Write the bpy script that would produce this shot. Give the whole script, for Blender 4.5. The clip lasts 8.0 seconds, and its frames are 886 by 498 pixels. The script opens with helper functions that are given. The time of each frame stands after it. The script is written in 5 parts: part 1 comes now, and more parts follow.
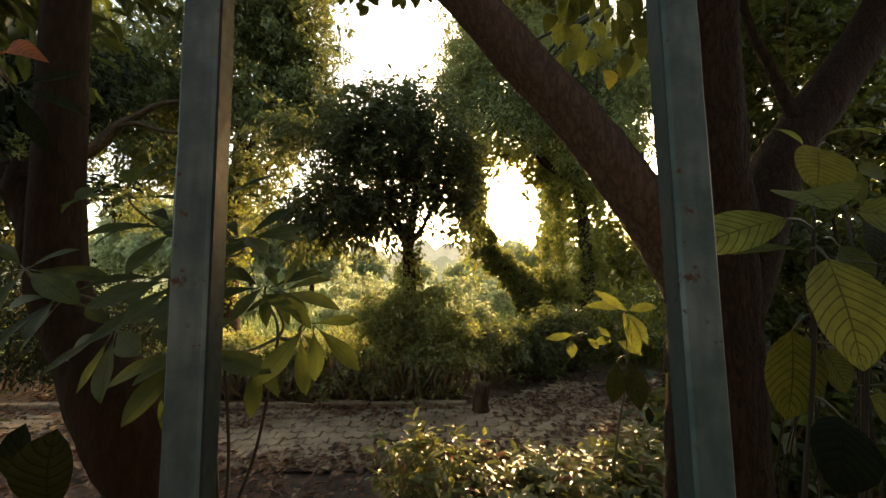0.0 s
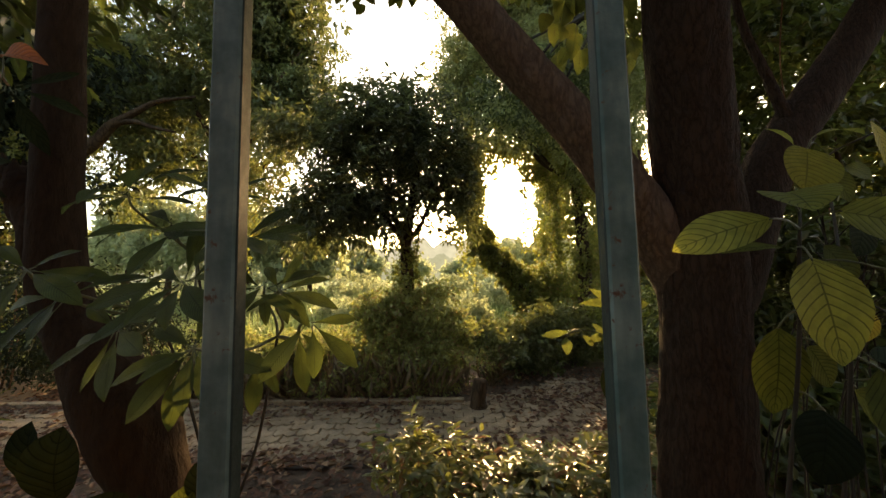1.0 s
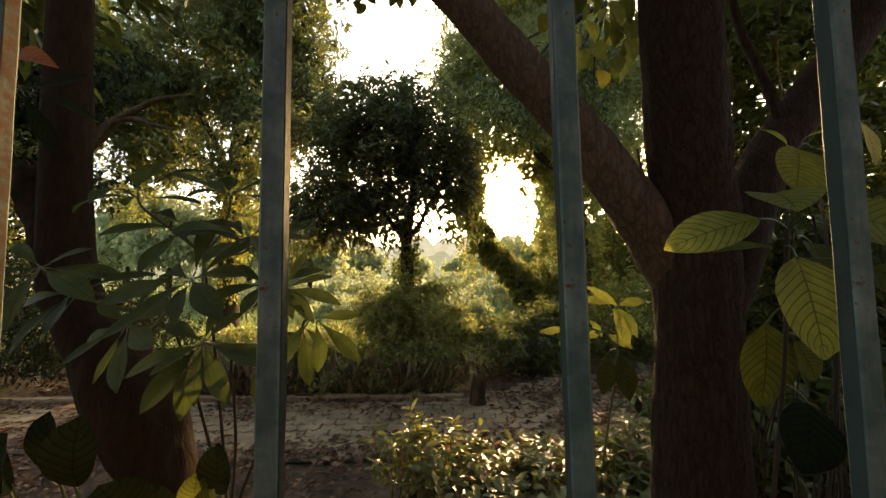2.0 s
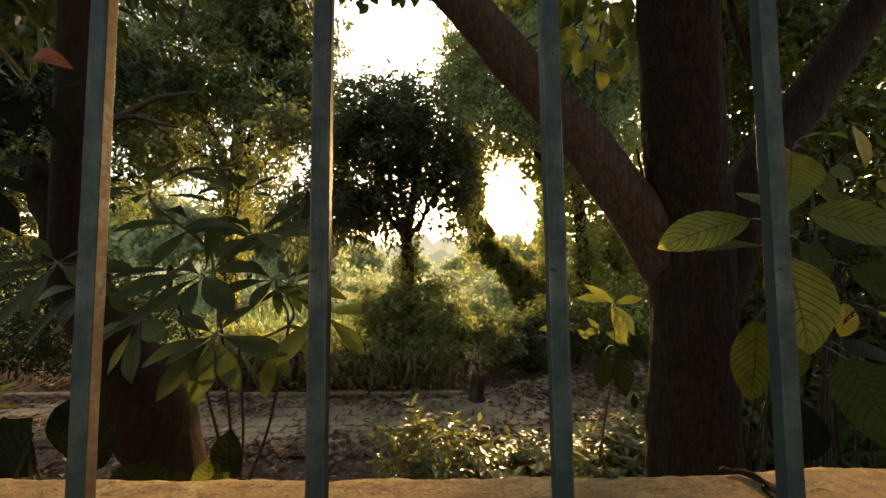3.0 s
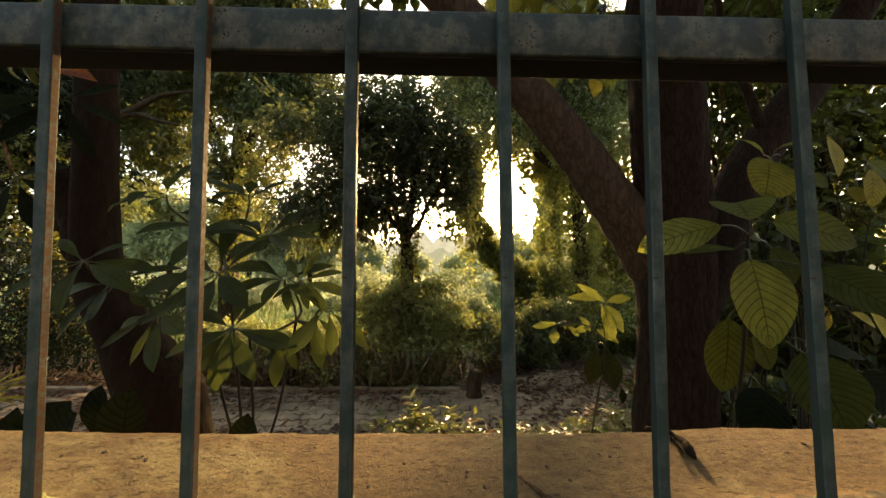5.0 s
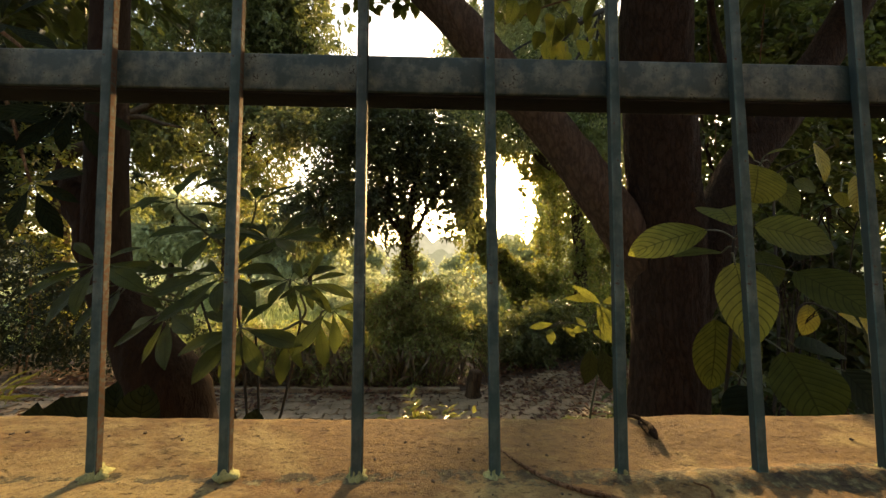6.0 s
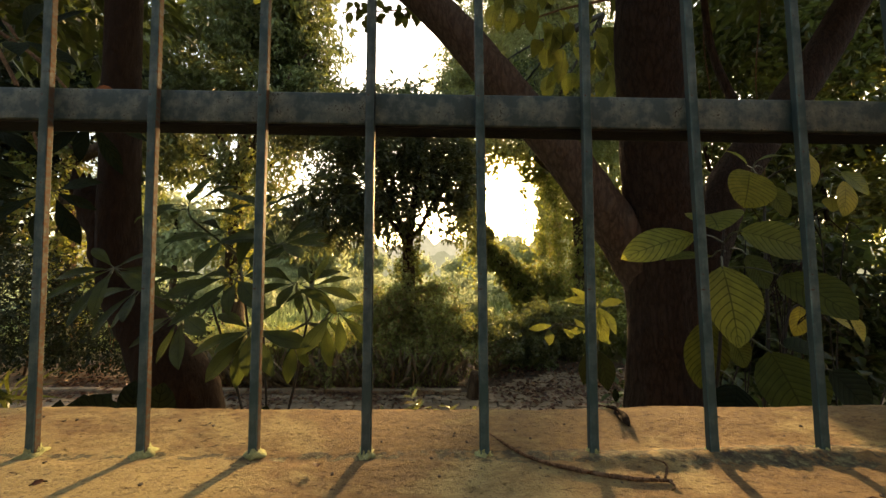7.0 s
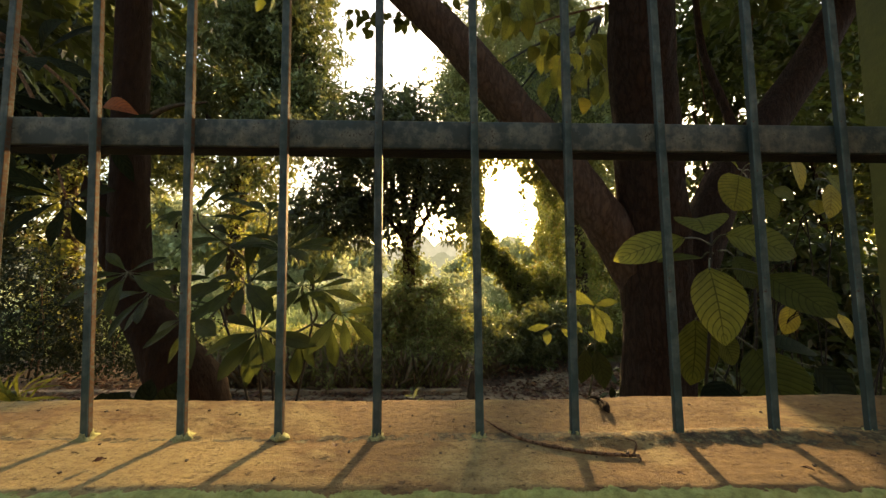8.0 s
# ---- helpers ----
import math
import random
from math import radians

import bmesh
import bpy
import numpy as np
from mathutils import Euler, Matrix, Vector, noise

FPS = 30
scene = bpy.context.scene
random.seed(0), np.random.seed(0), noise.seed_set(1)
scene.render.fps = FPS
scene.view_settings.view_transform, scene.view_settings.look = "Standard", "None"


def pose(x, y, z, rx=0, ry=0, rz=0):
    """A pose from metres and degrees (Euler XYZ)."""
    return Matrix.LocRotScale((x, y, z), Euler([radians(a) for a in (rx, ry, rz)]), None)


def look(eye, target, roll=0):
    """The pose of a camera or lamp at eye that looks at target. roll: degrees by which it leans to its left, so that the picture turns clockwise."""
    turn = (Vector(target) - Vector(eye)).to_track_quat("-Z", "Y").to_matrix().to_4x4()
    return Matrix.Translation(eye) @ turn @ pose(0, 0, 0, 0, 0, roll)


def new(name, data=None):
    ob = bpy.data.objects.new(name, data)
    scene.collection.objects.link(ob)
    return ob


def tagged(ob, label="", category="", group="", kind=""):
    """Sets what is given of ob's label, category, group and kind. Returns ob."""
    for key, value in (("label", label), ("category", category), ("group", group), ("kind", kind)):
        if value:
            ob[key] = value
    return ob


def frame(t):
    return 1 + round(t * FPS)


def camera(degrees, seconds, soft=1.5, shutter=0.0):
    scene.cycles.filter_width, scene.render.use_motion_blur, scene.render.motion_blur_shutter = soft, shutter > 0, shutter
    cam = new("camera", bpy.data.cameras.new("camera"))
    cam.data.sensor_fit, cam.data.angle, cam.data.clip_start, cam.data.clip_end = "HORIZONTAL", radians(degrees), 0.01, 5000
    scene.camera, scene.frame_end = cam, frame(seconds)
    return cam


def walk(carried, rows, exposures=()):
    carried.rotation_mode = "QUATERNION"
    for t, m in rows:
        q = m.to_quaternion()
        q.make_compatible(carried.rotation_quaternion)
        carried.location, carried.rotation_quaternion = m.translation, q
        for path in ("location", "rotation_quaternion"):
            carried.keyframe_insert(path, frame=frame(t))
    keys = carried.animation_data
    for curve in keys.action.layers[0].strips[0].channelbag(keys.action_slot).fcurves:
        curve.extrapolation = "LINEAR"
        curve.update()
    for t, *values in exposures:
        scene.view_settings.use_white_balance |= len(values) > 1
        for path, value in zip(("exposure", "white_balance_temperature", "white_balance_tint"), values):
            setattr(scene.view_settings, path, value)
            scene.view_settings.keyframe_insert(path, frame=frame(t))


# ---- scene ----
cam = camera(106.0, 8.0)
PATH = [
    (0, (0.0, -0.08, 1.673), (-0.006, 1.914, 1.825), -0.4),
    (0.5, (0.0, -0.087, 1.674), (0.004, 1.908, 1.818), -0.4),
    (1, (0.006, -0.101, 1.679), (0.012, 1.894, 1.816), -0.6),
    (1.5, (0.01, -0.1175, 1.681), (0.016, 1.8785, 1.81), -0.6),
    (3, (0.002, -0.171, 1.673), (0.008, 1.826, 1.788), -0.2),
    (3.5, (0.003, -0.1915, 1.673), (0.011, 1.8055, 1.783), -0.2),
    (4, (0.005, -0.2115, 1.677), (0.014, 1.7855, 1.781), -0.2),
    (4.5, (0.008, -0.2335, 1.679), (0.018, 1.7635, 1.783), 0.0),
    (6, (0.014, -0.307, 1.686), (0.024, 1.69, 1.796), 0.2),
    (6.5, (0.017, -0.333, 1.69), (0.021, 1.664, 1.808), 0.1),
    (7, (0.019, -0.359, 1.693), (0.019, 1.637, 1.814), 0.1),
    (7.5, (0.021, -0.386, 1.696), (0.02, 1.61, 1.822), -0.1),
    (8, (0.019, -0.412, 1.699), (0.02, 1.584, 1.826), -0.2),
]
EXPOSURES = [(0, 1.27, 8350, 10), (8, 1.27, 8350, 10)]
walk(cam, [(t, look(eye, target, roll)) for t, eye, target, roll in PATH], EXPOSURES)

# ---- world, sun ----
SUN = Vector((0.235, 0.95, 0.236)).normalized()
world = bpy.data.worlds.new("world")
scene.world = world
world.use_nodes = True
sky = world.node_tree.nodes.new("ShaderNodeTexSky")
sky.sky_type = "NISHITA"
sky.sun_disc = False
sky.sun_elevation = math.asin(SUN.z)
sky.sun_rotation = math.atan2(SUN.x, SUN.y)
sky.dust_density = 3.0
sky.air_density = 1.0
back = world.node_tree.nodes["Background"]
world.node_tree.links.new(sky.outputs[0], back.inputs[0])
back.inputs[1].default_value = 0.34
sun = bpy.data.lights.new("sun", "SUN")
sun.energy = 4.4
sun.angle = radians(0.6)
sun.color = (1.0, 0.69, 0.36)
new("sun", sun).matrix_world = look(SUN * 60, (0, 0, 0))


# ---- materials ----
def material(name):
    m = bpy.data.materials.new(name)
    m.use_nodes = True
    return m, m.node_tree, m.node_tree.nodes["Principled BSDF"]


def node(nt, kind, **values):
    n = nt.nodes.new(kind)
    for key, value in values.items():
        n.inputs[key.replace("_", " ")].default_value = value
    return n


def ramp(nt, fac, stops):
    n = nt.nodes.new("ShaderNodeValToRGB")
    while len(n.color_ramp.elements) < len(stops):
        n.color_ramp.elements.new(0.5)
    for e, (at, colour) in zip(n.color_ramp.elements, stops):
        e.position = at
        e.color = (*colour, 1)
    nt.links.new(fac, n.inputs[0])
    return n.outputs[0]


def coords(nt, scale=(1, 1, 1), kind="Object"):
    c = nt.nodes.new("ShaderNodeTexCoord")
    m = nt.nodes.new("ShaderNodeMapping")
    m.inputs["Scale"].default_value = scale
    nt.links.new(c.outputs[kind], m.inputs[0])
    return m.outputs[0]


def noise_tex(nt, vec, scale, detail=4.0, rough=0.6, distort=0.0):
    n = node(nt, "ShaderNodeTexNoise", Scale=scale, Detail=detail, Roughness=rough, Distortion=distort)
    nt.links.new(vec, n.inputs["Vector"])
    return n.outputs[0]


def mix(nt, fac, a, b, mode="MIX"):
    n = nt.nodes.new("ShaderNodeMix")
    n.data_type = "RGBA"
    n.blend_type = mode
    for socket, value in ((n.inputs[0], fac), (n.inputs[6], a), (n.inputs[7], b)):
        if isinstance(value, (int, float)):
            socket.default_value = value
        elif isinstance(value, tuple):
            socket.default_value = (*value, 1)
        else:
            nt.links.new(value, socket)
    return n.outputs[2]


def maths(nt, op, a, b=0.0, c=0.0):
    n = nt.nodes.new("ShaderNodeMath")
    n.operation = op
    for socket, value in zip(n.inputs, (a, b, c)):
        if isinstance(value, (int, float)):
            socket.default_value = value
        else:
            nt.links.new(value, socket)
    return n.outputs[0]


def bump(nt, bsdf, height, strength, distance=0.01):
    n = nt.nodes.new("ShaderNodeBump")
    n.inputs["Strength"].default_value = strength
    n.inputs["Distance"].default_value = distance
    nt.links.new(height, n.inputs["Height"])
    nt.links.new(n.outputs[0], bsdf.inputs["Normal"])


def earth_mat(name, stops, scale, rough=0.95, strength=0.5, stretch=(1, 1, 1), fine=9.0):
    m, nt, b = material(name)
    v = coords(nt, stretch)
    a = noise_tex(nt, v, scale, 6, 0.65)
    f = noise_tex(nt, v, scale * fine, 5, 0.7)
    both = maths(nt, "ADD", maths(nt, "MULTIPLY", a, 0.6), maths(nt, "MULTIPLY", f, 0.4))
    nt.links.new(ramp(nt, both, stops), b.inputs["Base Color"])
    b.inputs["Roughness"].default_value = rough
    bump(nt, b, both, strength, 0.02)
    return m


def bark_mat(name, dark, light, scale=9.0, strength=0.8, crack=0.5):
    m, nt, b = material(name)
    v = coords(nt, (1, 1, 0.28))
    w = nt.nodes.new("ShaderNodeTexVoronoi")
    w.feature = "DISTANCE_TO_EDGE"
    w.inputs["Scale"].default_value = scale * 3
    warp = noise_tex(nt, v, scale * 2, 4, 0.6)
    nt.links.new(mix(nt, 0.12, v, warp), w.inputs["Vector"])
    cracks = maths(nt, "MINIMUM", maths(nt, "MULTIPLY", w.outputs[0], 5.0), 1.0)
    fine = noise_tex(nt, v, scale * 7, 6, 0.7)
    big = noise_tex(nt, coords(nt), 2.2, 3, 0.6)
    h = maths(nt, "ADD", maths(nt, "MULTIPLY", cracks, crack), maths(nt, "MULTIPLY", fine, 1.2 - crack))
    col = ramp(nt, h, [(0.25, dark), (0.85, light)])
    col = mix(nt, maths(nt, "MULTIPLY", big, 0.5), col, tuple(0.6 * (d + l) for d, l in zip(dark, light)))
    nt.links.new(col, b.inputs["Base Color"])
    b.inputs["Roughness"].default_value = 0.95
    b.inputs["Specular IOR Level"].default_value = 0.08
    bump(nt, b, h, strength, 0.012)
    return m


def leaf_mat(name, dark, light, through_colour, share=0.45, rough=0.45, veins=0, old=None, spots=0.0, spec=0.4):
    """Leaf skin over a translucent blade; every leaf has its own tone. veins: pairs of side veins along the blade."""
    m, nt, b = material(name)
    g = nt.nodes.new("ShaderNodeNewGeometry")
    pick = g.outputs["Random Per Island"]
    if veins:
        info = nt.nodes.new("ShaderNodeObjectInfo")
        pick = info.outputs["Random"]
    stops = [(0.0, dark), (0.85, light)] + ([(0.93, old)] if old else [])
    col = ramp(nt, pick, stops)
    tint = ramp(nt, pick, [(0.0, tuple(0.7 * c for c in through_colour)), (0.85, through_colour)] + ([(0.93, tuple(min(1, 1.6 * c) for c in old))] if old else []))
    v = coords(nt)
    mottle = noise_tex(nt, v, 26, 4, 0.6)
    shade = ramp(nt, mottle, [(0.3, (0.72, 0.72, 0.72)), (0.7, (1.1, 1.1, 1.0))])
    col = mix(nt, 1.0, col, shade, "MULTIPLY")
    tint = mix(nt, 1.0, tint, shade, "MULTIPLY")
    if veins:
        uv = nt.nodes.new("ShaderNodeUVMap")
        s = nt.nodes.new("ShaderNodeSeparateXYZ")
        nt.links.new(uv.outputs[0], s.inputs[0])
        side = maths(nt, "ABSOLUTE", maths(nt, "SUBTRACT", s.outputs[0], 0.5))
        curve = maths(nt, "MULTIPLY", maths(nt, "POWER", side, 1.25), 0.62)
        wave = maths(nt, "FRACT", maths(nt, "MULTIPLY", maths(nt, "SUBTRACT", s.outputs[1], curve), float(veins)))
        near = maths(nt, "ABSOLUTE", maths(nt, "SUBTRACT", wave, 0.5))
        line = maths(nt, "MULTIPLY", maths(nt, "SUBTRACT", 0.12, near), 11.0)
        mid = maths(nt, "MULTIPLY", maths(nt, "SUBTRACT", 0.022, side), 60.0)
        line = maths(nt, "MINIMUM", maths(nt, "MAXIMUM", maths(nt, "MAXIMUM", line, mid), 0.0), 1.0)
        col = mix(nt, maths(nt, "MULTIPLY", line, 0.75), col, tuple(0.55 * c for c in dark))
        tint = mix(nt, maths(nt, "MULTIPLY", line, 0.9), tint, tuple(0.22 * c for c in through_colour))
        quilt = maths(nt, "ADD", maths(nt, "MULTIPLY", near, 0.8), maths(nt, "MULTIPLY", mottle, 0.25))
        bump(nt, b, quilt, 0.5, 0.006)
    if spots:
        v2 = nt.nodes.new("ShaderNodeTexVoronoi")
        v2.inputs["Scale"].default_value = 28
        nt.links.new(v, v2.inputs["Vector"])
        hole = maths(nt, "LESS_THAN", v2.outputs["Distance"], spots)
        col = mix(nt, hole, col, (0.06, 0.035, 0.015))
        tint = mix(nt, hole, tint, (0.05, 0.025, 0.01))
    nt.links.new(col, b.inputs["Base Color"])
    b.inputs["Roughness"].default_value = rough
    b.inputs["Specular IOR Level"].default_value = spec
    t = nt.nodes.new("ShaderNodeBsdfTranslucent")
    nt.links.new(tint, t.inputs[0])
    blend = nt.nodes.new("ShaderNodeMixShader")
    blend.inputs[0].default_value = share
    nt.links.new(b.outputs[0], blend.inputs[1])
    nt.links.new(t.outputs[0], blend.inputs[2])
    nt.links.new(blend.outputs[0], nt.nodes["Material Output"].inputs[0])
    return m


def paint_mat(name, base, worn, rust, scale=40.0, sides=None, speck=0.25):
    m, nt, b = material(name)
    v = coords(nt)
    big = noise_tex(nt, v, scale * 0.5, 5, 0.65)
    streak = noise_tex(nt, coords(nt, (1, 1, 0.15)), scale * 4, 4, 0.6)
    fine = noise_tex(nt, v, scale * 5, 5, 0.7)
    col = mix(nt, ramp(nt, big, [(0.44, (0, 0, 0)), (0.66, (1, 1, 1))]), base, worn)
    col = mix(nt, maths(nt, "MULTIPLY", ramp(nt, streak, [(0.4, (0, 0, 0)), (0.75, (1, 1, 1))]), 0.5 if sides else 0.25), col, tuple(0.4 * c for c in base))
    spots = ramp(nt, maths(nt, "ADD", maths(nt, "MULTIPLY", fine, 0.6), maths(nt, "MULTIPLY", big, 0.4)), [(0.58, (0, 0, 0)), (0.62, (1, 1, 1))])
    col = mix(nt, spots, col, rust)
    nt.links.new(col, b.inputs["Base Color"])
    b.inputs["Roughness"].default_value = 0.5
    nt.links.new(ramp(nt, spots, [(0, (0.58, 0.58, 0.58)), (1, (0.9, 0.9, 0.9))]), b.inputs["Roughness"])
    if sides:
        # +x flanks take sides: rust brown warmed for sun, in BAR_DARK painted shade
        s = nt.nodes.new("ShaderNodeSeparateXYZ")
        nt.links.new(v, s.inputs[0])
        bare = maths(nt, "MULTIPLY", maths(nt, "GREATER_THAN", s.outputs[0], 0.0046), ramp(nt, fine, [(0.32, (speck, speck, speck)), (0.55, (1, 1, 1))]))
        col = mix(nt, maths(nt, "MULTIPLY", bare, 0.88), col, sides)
        # the opposite flanks have shade painted into their colour, near black
        flank_shade = maths(nt, "MULTIPLY", maths(nt, "LESS_THAN", s.outputs[0], -0.0046), ramp(nt, big, [(0.3, (0.5, 0.5, 0.5)), (0.6, (0.85, 0.85, 0.85))]))
        nt.links.new(mix(nt, flank_shade, col, (0.012, 0.018, 0.018)), b.inputs["Base Color"])
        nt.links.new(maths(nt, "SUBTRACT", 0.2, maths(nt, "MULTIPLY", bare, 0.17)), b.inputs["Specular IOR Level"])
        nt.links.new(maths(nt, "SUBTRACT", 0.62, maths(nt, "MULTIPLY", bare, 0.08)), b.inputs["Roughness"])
    else:
        b.inputs["Specular IOR Level"].default_value = 0.25
    bump(nt, b, maths(nt, "ADD", maths(nt, "MULTIPLY", fine, 0.5), maths(nt, "MULTIPLY", big, 0.5)), 0.35, 0.002)
    return m


def coping_mat():
    """Sandy render with the worn rest of an ochre wash; green paint on the outer face."""
    m, nt, b = material("coping_render")
    v = coords(nt)
    big = noise_tex(nt, coords(nt, (0.7, 1.1, 1)), 8, 7, 0.66, 0.6)
    grain = noise_tex(nt, coords(nt, (0.75, 1.15, 1)), 90, 8, 0.78)
    fine = noise_tex(nt, v, 420, 3, 0.7)
    body = ramp(nt, grain, [(0.28, (0.06, 0.03, 0.011)), (0.46, (0.162, 0.095, 0.034)), (0.7, (0.272, 0.169, 0.059))])
    wash = ramp(nt, grain, [(0.28, (0.18, 0.12, 0.045)), (0.48, (0.30, 0.222, 0.086)), (0.8, (0.41, 0.325, 0.138))])
    place = nt.nodes.new("ShaderNodeSeparateXYZ")
    nt.links.new(v, place.inputs[0])
    # more of the wash tone towards the west end and by the outer edge
    west = maths(nt, "MINIMUM", maths(nt, "MAXIMUM", maths(nt, "MULTIPLY", place.outputs[0], -0.16), -0.05), 0.07)
    left_over = maths(nt, "ADD", maths(nt, "ADD", big, west), maths(nt, "MULTIPLY", place.outputs[1], -0.25))
    col = mix(nt, ramp(nt, left_over, [(0.48, (0, 0, 0)), (0.60, (1, 1, 1))]), body, wash)
    specks = ramp(nt, noise_tex(nt, v, 260, 5, 0.75), [(0.39, (1, 1, 1)), (0.45, (0, 0, 0))])
    col = mix(nt, maths(nt, "MULTIPLY", specks, 0.6), col, (0.07, 0.038, 0.02))
    pits = ramp(nt, noise_tex(nt, coords(nt, (0.55, 1.4, 1)), 130, 5, 0.7), [(0.35, (1, 1, 1)), (0.39, (0, 0, 0))])
    col = mix(nt, maths(nt, "MULTIPLY", pits, 0.75), col, (0.05, 0.03, 0.018))
    s = nt.nodes.new("ShaderNodeSeparateXYZ")
    nt.links.new(v, s.inputs[0])
    wob = maths(nt, "MULTIPLY", maths(nt, "SUBTRACT", noise_tex(nt, v, 30, 5, 0.7), 0.5), 0.03)
    outer = maths(nt, "LESS_THAN", maths(nt, "ADD", s.outputs[1], wob), -0.095)
    green = ramp(nt, noise_tex(nt, v, 60, 5, 0.7), [(0.3, (0.17, 0.19, 0.05)), (0.55, (0.40, 0.44, 0.14)), (0.75, (0.52, 0.56, 0.24))])
    col = mix(nt, outer, col, green)
    # a weathered, mossy seam along the feet of the bars, wider to the east; ridge shade is painted into its dark tones
    off = maths(nt, "ABSOLUTE", maths(nt, "ADD", s.outputs[1], maths(nt, "MULTIPLY", wob, 1.2)))
    wide = maths(nt, "ADD", maths(nt, "MULTIPLY", s.outputs[0], 0.028), 0.007)
    seam = maths(nt, "MULTIPLY", maths(nt, "LESS_THAN", off, maths(nt, "MAXIMUM", wide, 0.004)), ramp(nt, noise_tex(nt, v, 45, 5, 0.7), [(0.42, (0, 0, 0)), (0.5, (1, 1, 1))]))
    moss_and_shade = ramp(nt, noise_tex(nt, v, 120, 5, 0.75), [(0.42, (0.022, 0.02, 0.013)), (0.54, (0.07, 0.066, 0.033)), (0.68, (0.25, 0.25, 0.12))])
    col = mix(nt, maths(nt, "MULTIPLY", seam, 0.85), col, moss_and_shade)
    nt.links.new(col, b.inputs["Base Color"])
    b.inputs["Roughness"].default_value = 0.92
    h = maths(nt, "ADD", maths(nt, "MULTIPLY", grain, 0.6), maths(nt, "MULTIPLY", fine, 0.25))
    bump(nt, b, maths(nt, "SUBTRACT", h, maths(nt, "MULTIPLY", pits, 0.4)), 1.0, 0.005)
    return m


COPING = coping_mat()
GREEN_WALL = earth_mat("green_wall_paint", [(0.3, (0.052, 0.056, 0.012)), (0.55, (0.09, 0.094, 0.019)), (0.75, (0.12, 0.122, 0.028))], 6, 0.85, 0.3)
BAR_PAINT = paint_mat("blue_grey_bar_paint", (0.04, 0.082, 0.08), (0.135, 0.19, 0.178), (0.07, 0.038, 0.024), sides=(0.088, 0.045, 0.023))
# sides puts near-black shade into this bar's right flank
BAR_DARK = paint_mat("shaded_bar_paint", (0.044, 0.076, 0.073), (0.145, 0.185, 0.17), (0.07, 0.038, 0.024), sides=(0.012, 0.015, 0.015), speck=0.9)
RAIL_PAINT = paint_mat("blue_grey_rail_paint", (0.04, 0.072, 0.07), (0.165, 0.2, 0.165), (0.025, 0.022, 0.018), 90.0)
RAIL_SHADE = earth_mat("rail_shade_black", [(0.3, (0.004, 0.005, 0.005)), (0.7, (0.011, 0.011, 0.011))], 40, 0.9, 0.3)
COLLAR = earth_mat("pale_green_mortar", [(0.3, (0.12, 0.13, 0.055)), (0.6, (0.40, 0.42, 0.18)), (0.8, (0.56, 0.57, 0.3))], 60, 0.9, 0.6)
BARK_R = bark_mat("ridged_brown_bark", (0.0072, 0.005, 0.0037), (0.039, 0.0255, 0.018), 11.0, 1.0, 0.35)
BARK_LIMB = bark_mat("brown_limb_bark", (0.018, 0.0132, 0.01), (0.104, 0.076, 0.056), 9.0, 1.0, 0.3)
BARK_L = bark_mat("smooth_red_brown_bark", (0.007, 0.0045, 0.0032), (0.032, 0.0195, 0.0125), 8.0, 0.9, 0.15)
BARK_FAR = bark_mat("dark_bark", (0.016, 0.0105, 0.0065), (0.07, 0.047, 0.028), 5.0)
TWIG = bark_mat("twig_bark", (0.06, 0.034, 0.02), (0.2, 0.12, 0.07), 14.0)
STALK = earth_mat("green_stalk", [(0.3, (0.03, 0.034, 0.014)), (0.7, (0.07, 0.08, 0.03))], 20, 0.6, 0.2)
STEM_DARK = earth_mat("dark_stem", [(0.3, (0.008, 0.0065, 0.004)), (0.7, (0.022, 0.017, 0.010))], 20, 0.9, 0.2)
DRY = earth_mat("dry_stalk", [(0.3, (0.10, 0.072, 0.04)), (0.7, (0.26, 0.2, 0.11))], 20, 0.9, 0.2)
SOIL = earth_mat("leafy_soil", [(0.3, (0.03, 0.02, 0.012)), (0.5, (0.085, 0.055, 0.032)), (0.72, (0.16, 0.11, 0.065))], 3.0, 0.97, 0.8, fine=14)
STONE = earth_mat("grey_path_stone", [(0.3, (0.08, 0.052, 0.028)), (0.5, (0.22, 0.155, 0.088)), (0.75, (0.42, 0.31, 0.19))], 5.0, 0.75, 0.6, fine=14)
MORTAR = earth_mat("dirt_joint", [(0.3, (0.025, 0.018, 0.012)), (0.7, (0.09, 0.065, 0.042))], 8.0)
LEAF_BROAD = leaf_mat("broad_veined_leaf", (0.06, 0.085, 0.024), (0.12, 0.15, 0.04), (0.36, 0.375, 0.075), 0.5, 0.55, veins=10, spots=0.045, spec=0.15)
# darker copy of the broad leaf; on the sapling it paints less sun
LEAF_VEINED_DARK = leaf_mat("dark_veined_leaf", (0.045, 0.062, 0.016), (0.085, 0.10, 0.025), (0.16, 0.175, 0.036), 0.46, 0.7, veins=11, spots=0.04, spec=0.05)
LEAF_YELLOW = leaf_mat("yellowing_leaf", (0.085, 0.11, 0.028), (0.155, 0.18, 0.045), (0.22, 0.25, 0.06), 0.48, 0.5, veins=9, spec=0.12)
# yellow leaf with sunlight painted in, since the limb blocks the sun
LEAF_GOLD_LIT = leaf_mat("sunlit_golden_leaf", (0.24, 0.21, 0.035), (0.36, 0.31, 0.06), (0.40, 0.36, 0.07), 0.5, 0.55, veins=9, spec=0.1)
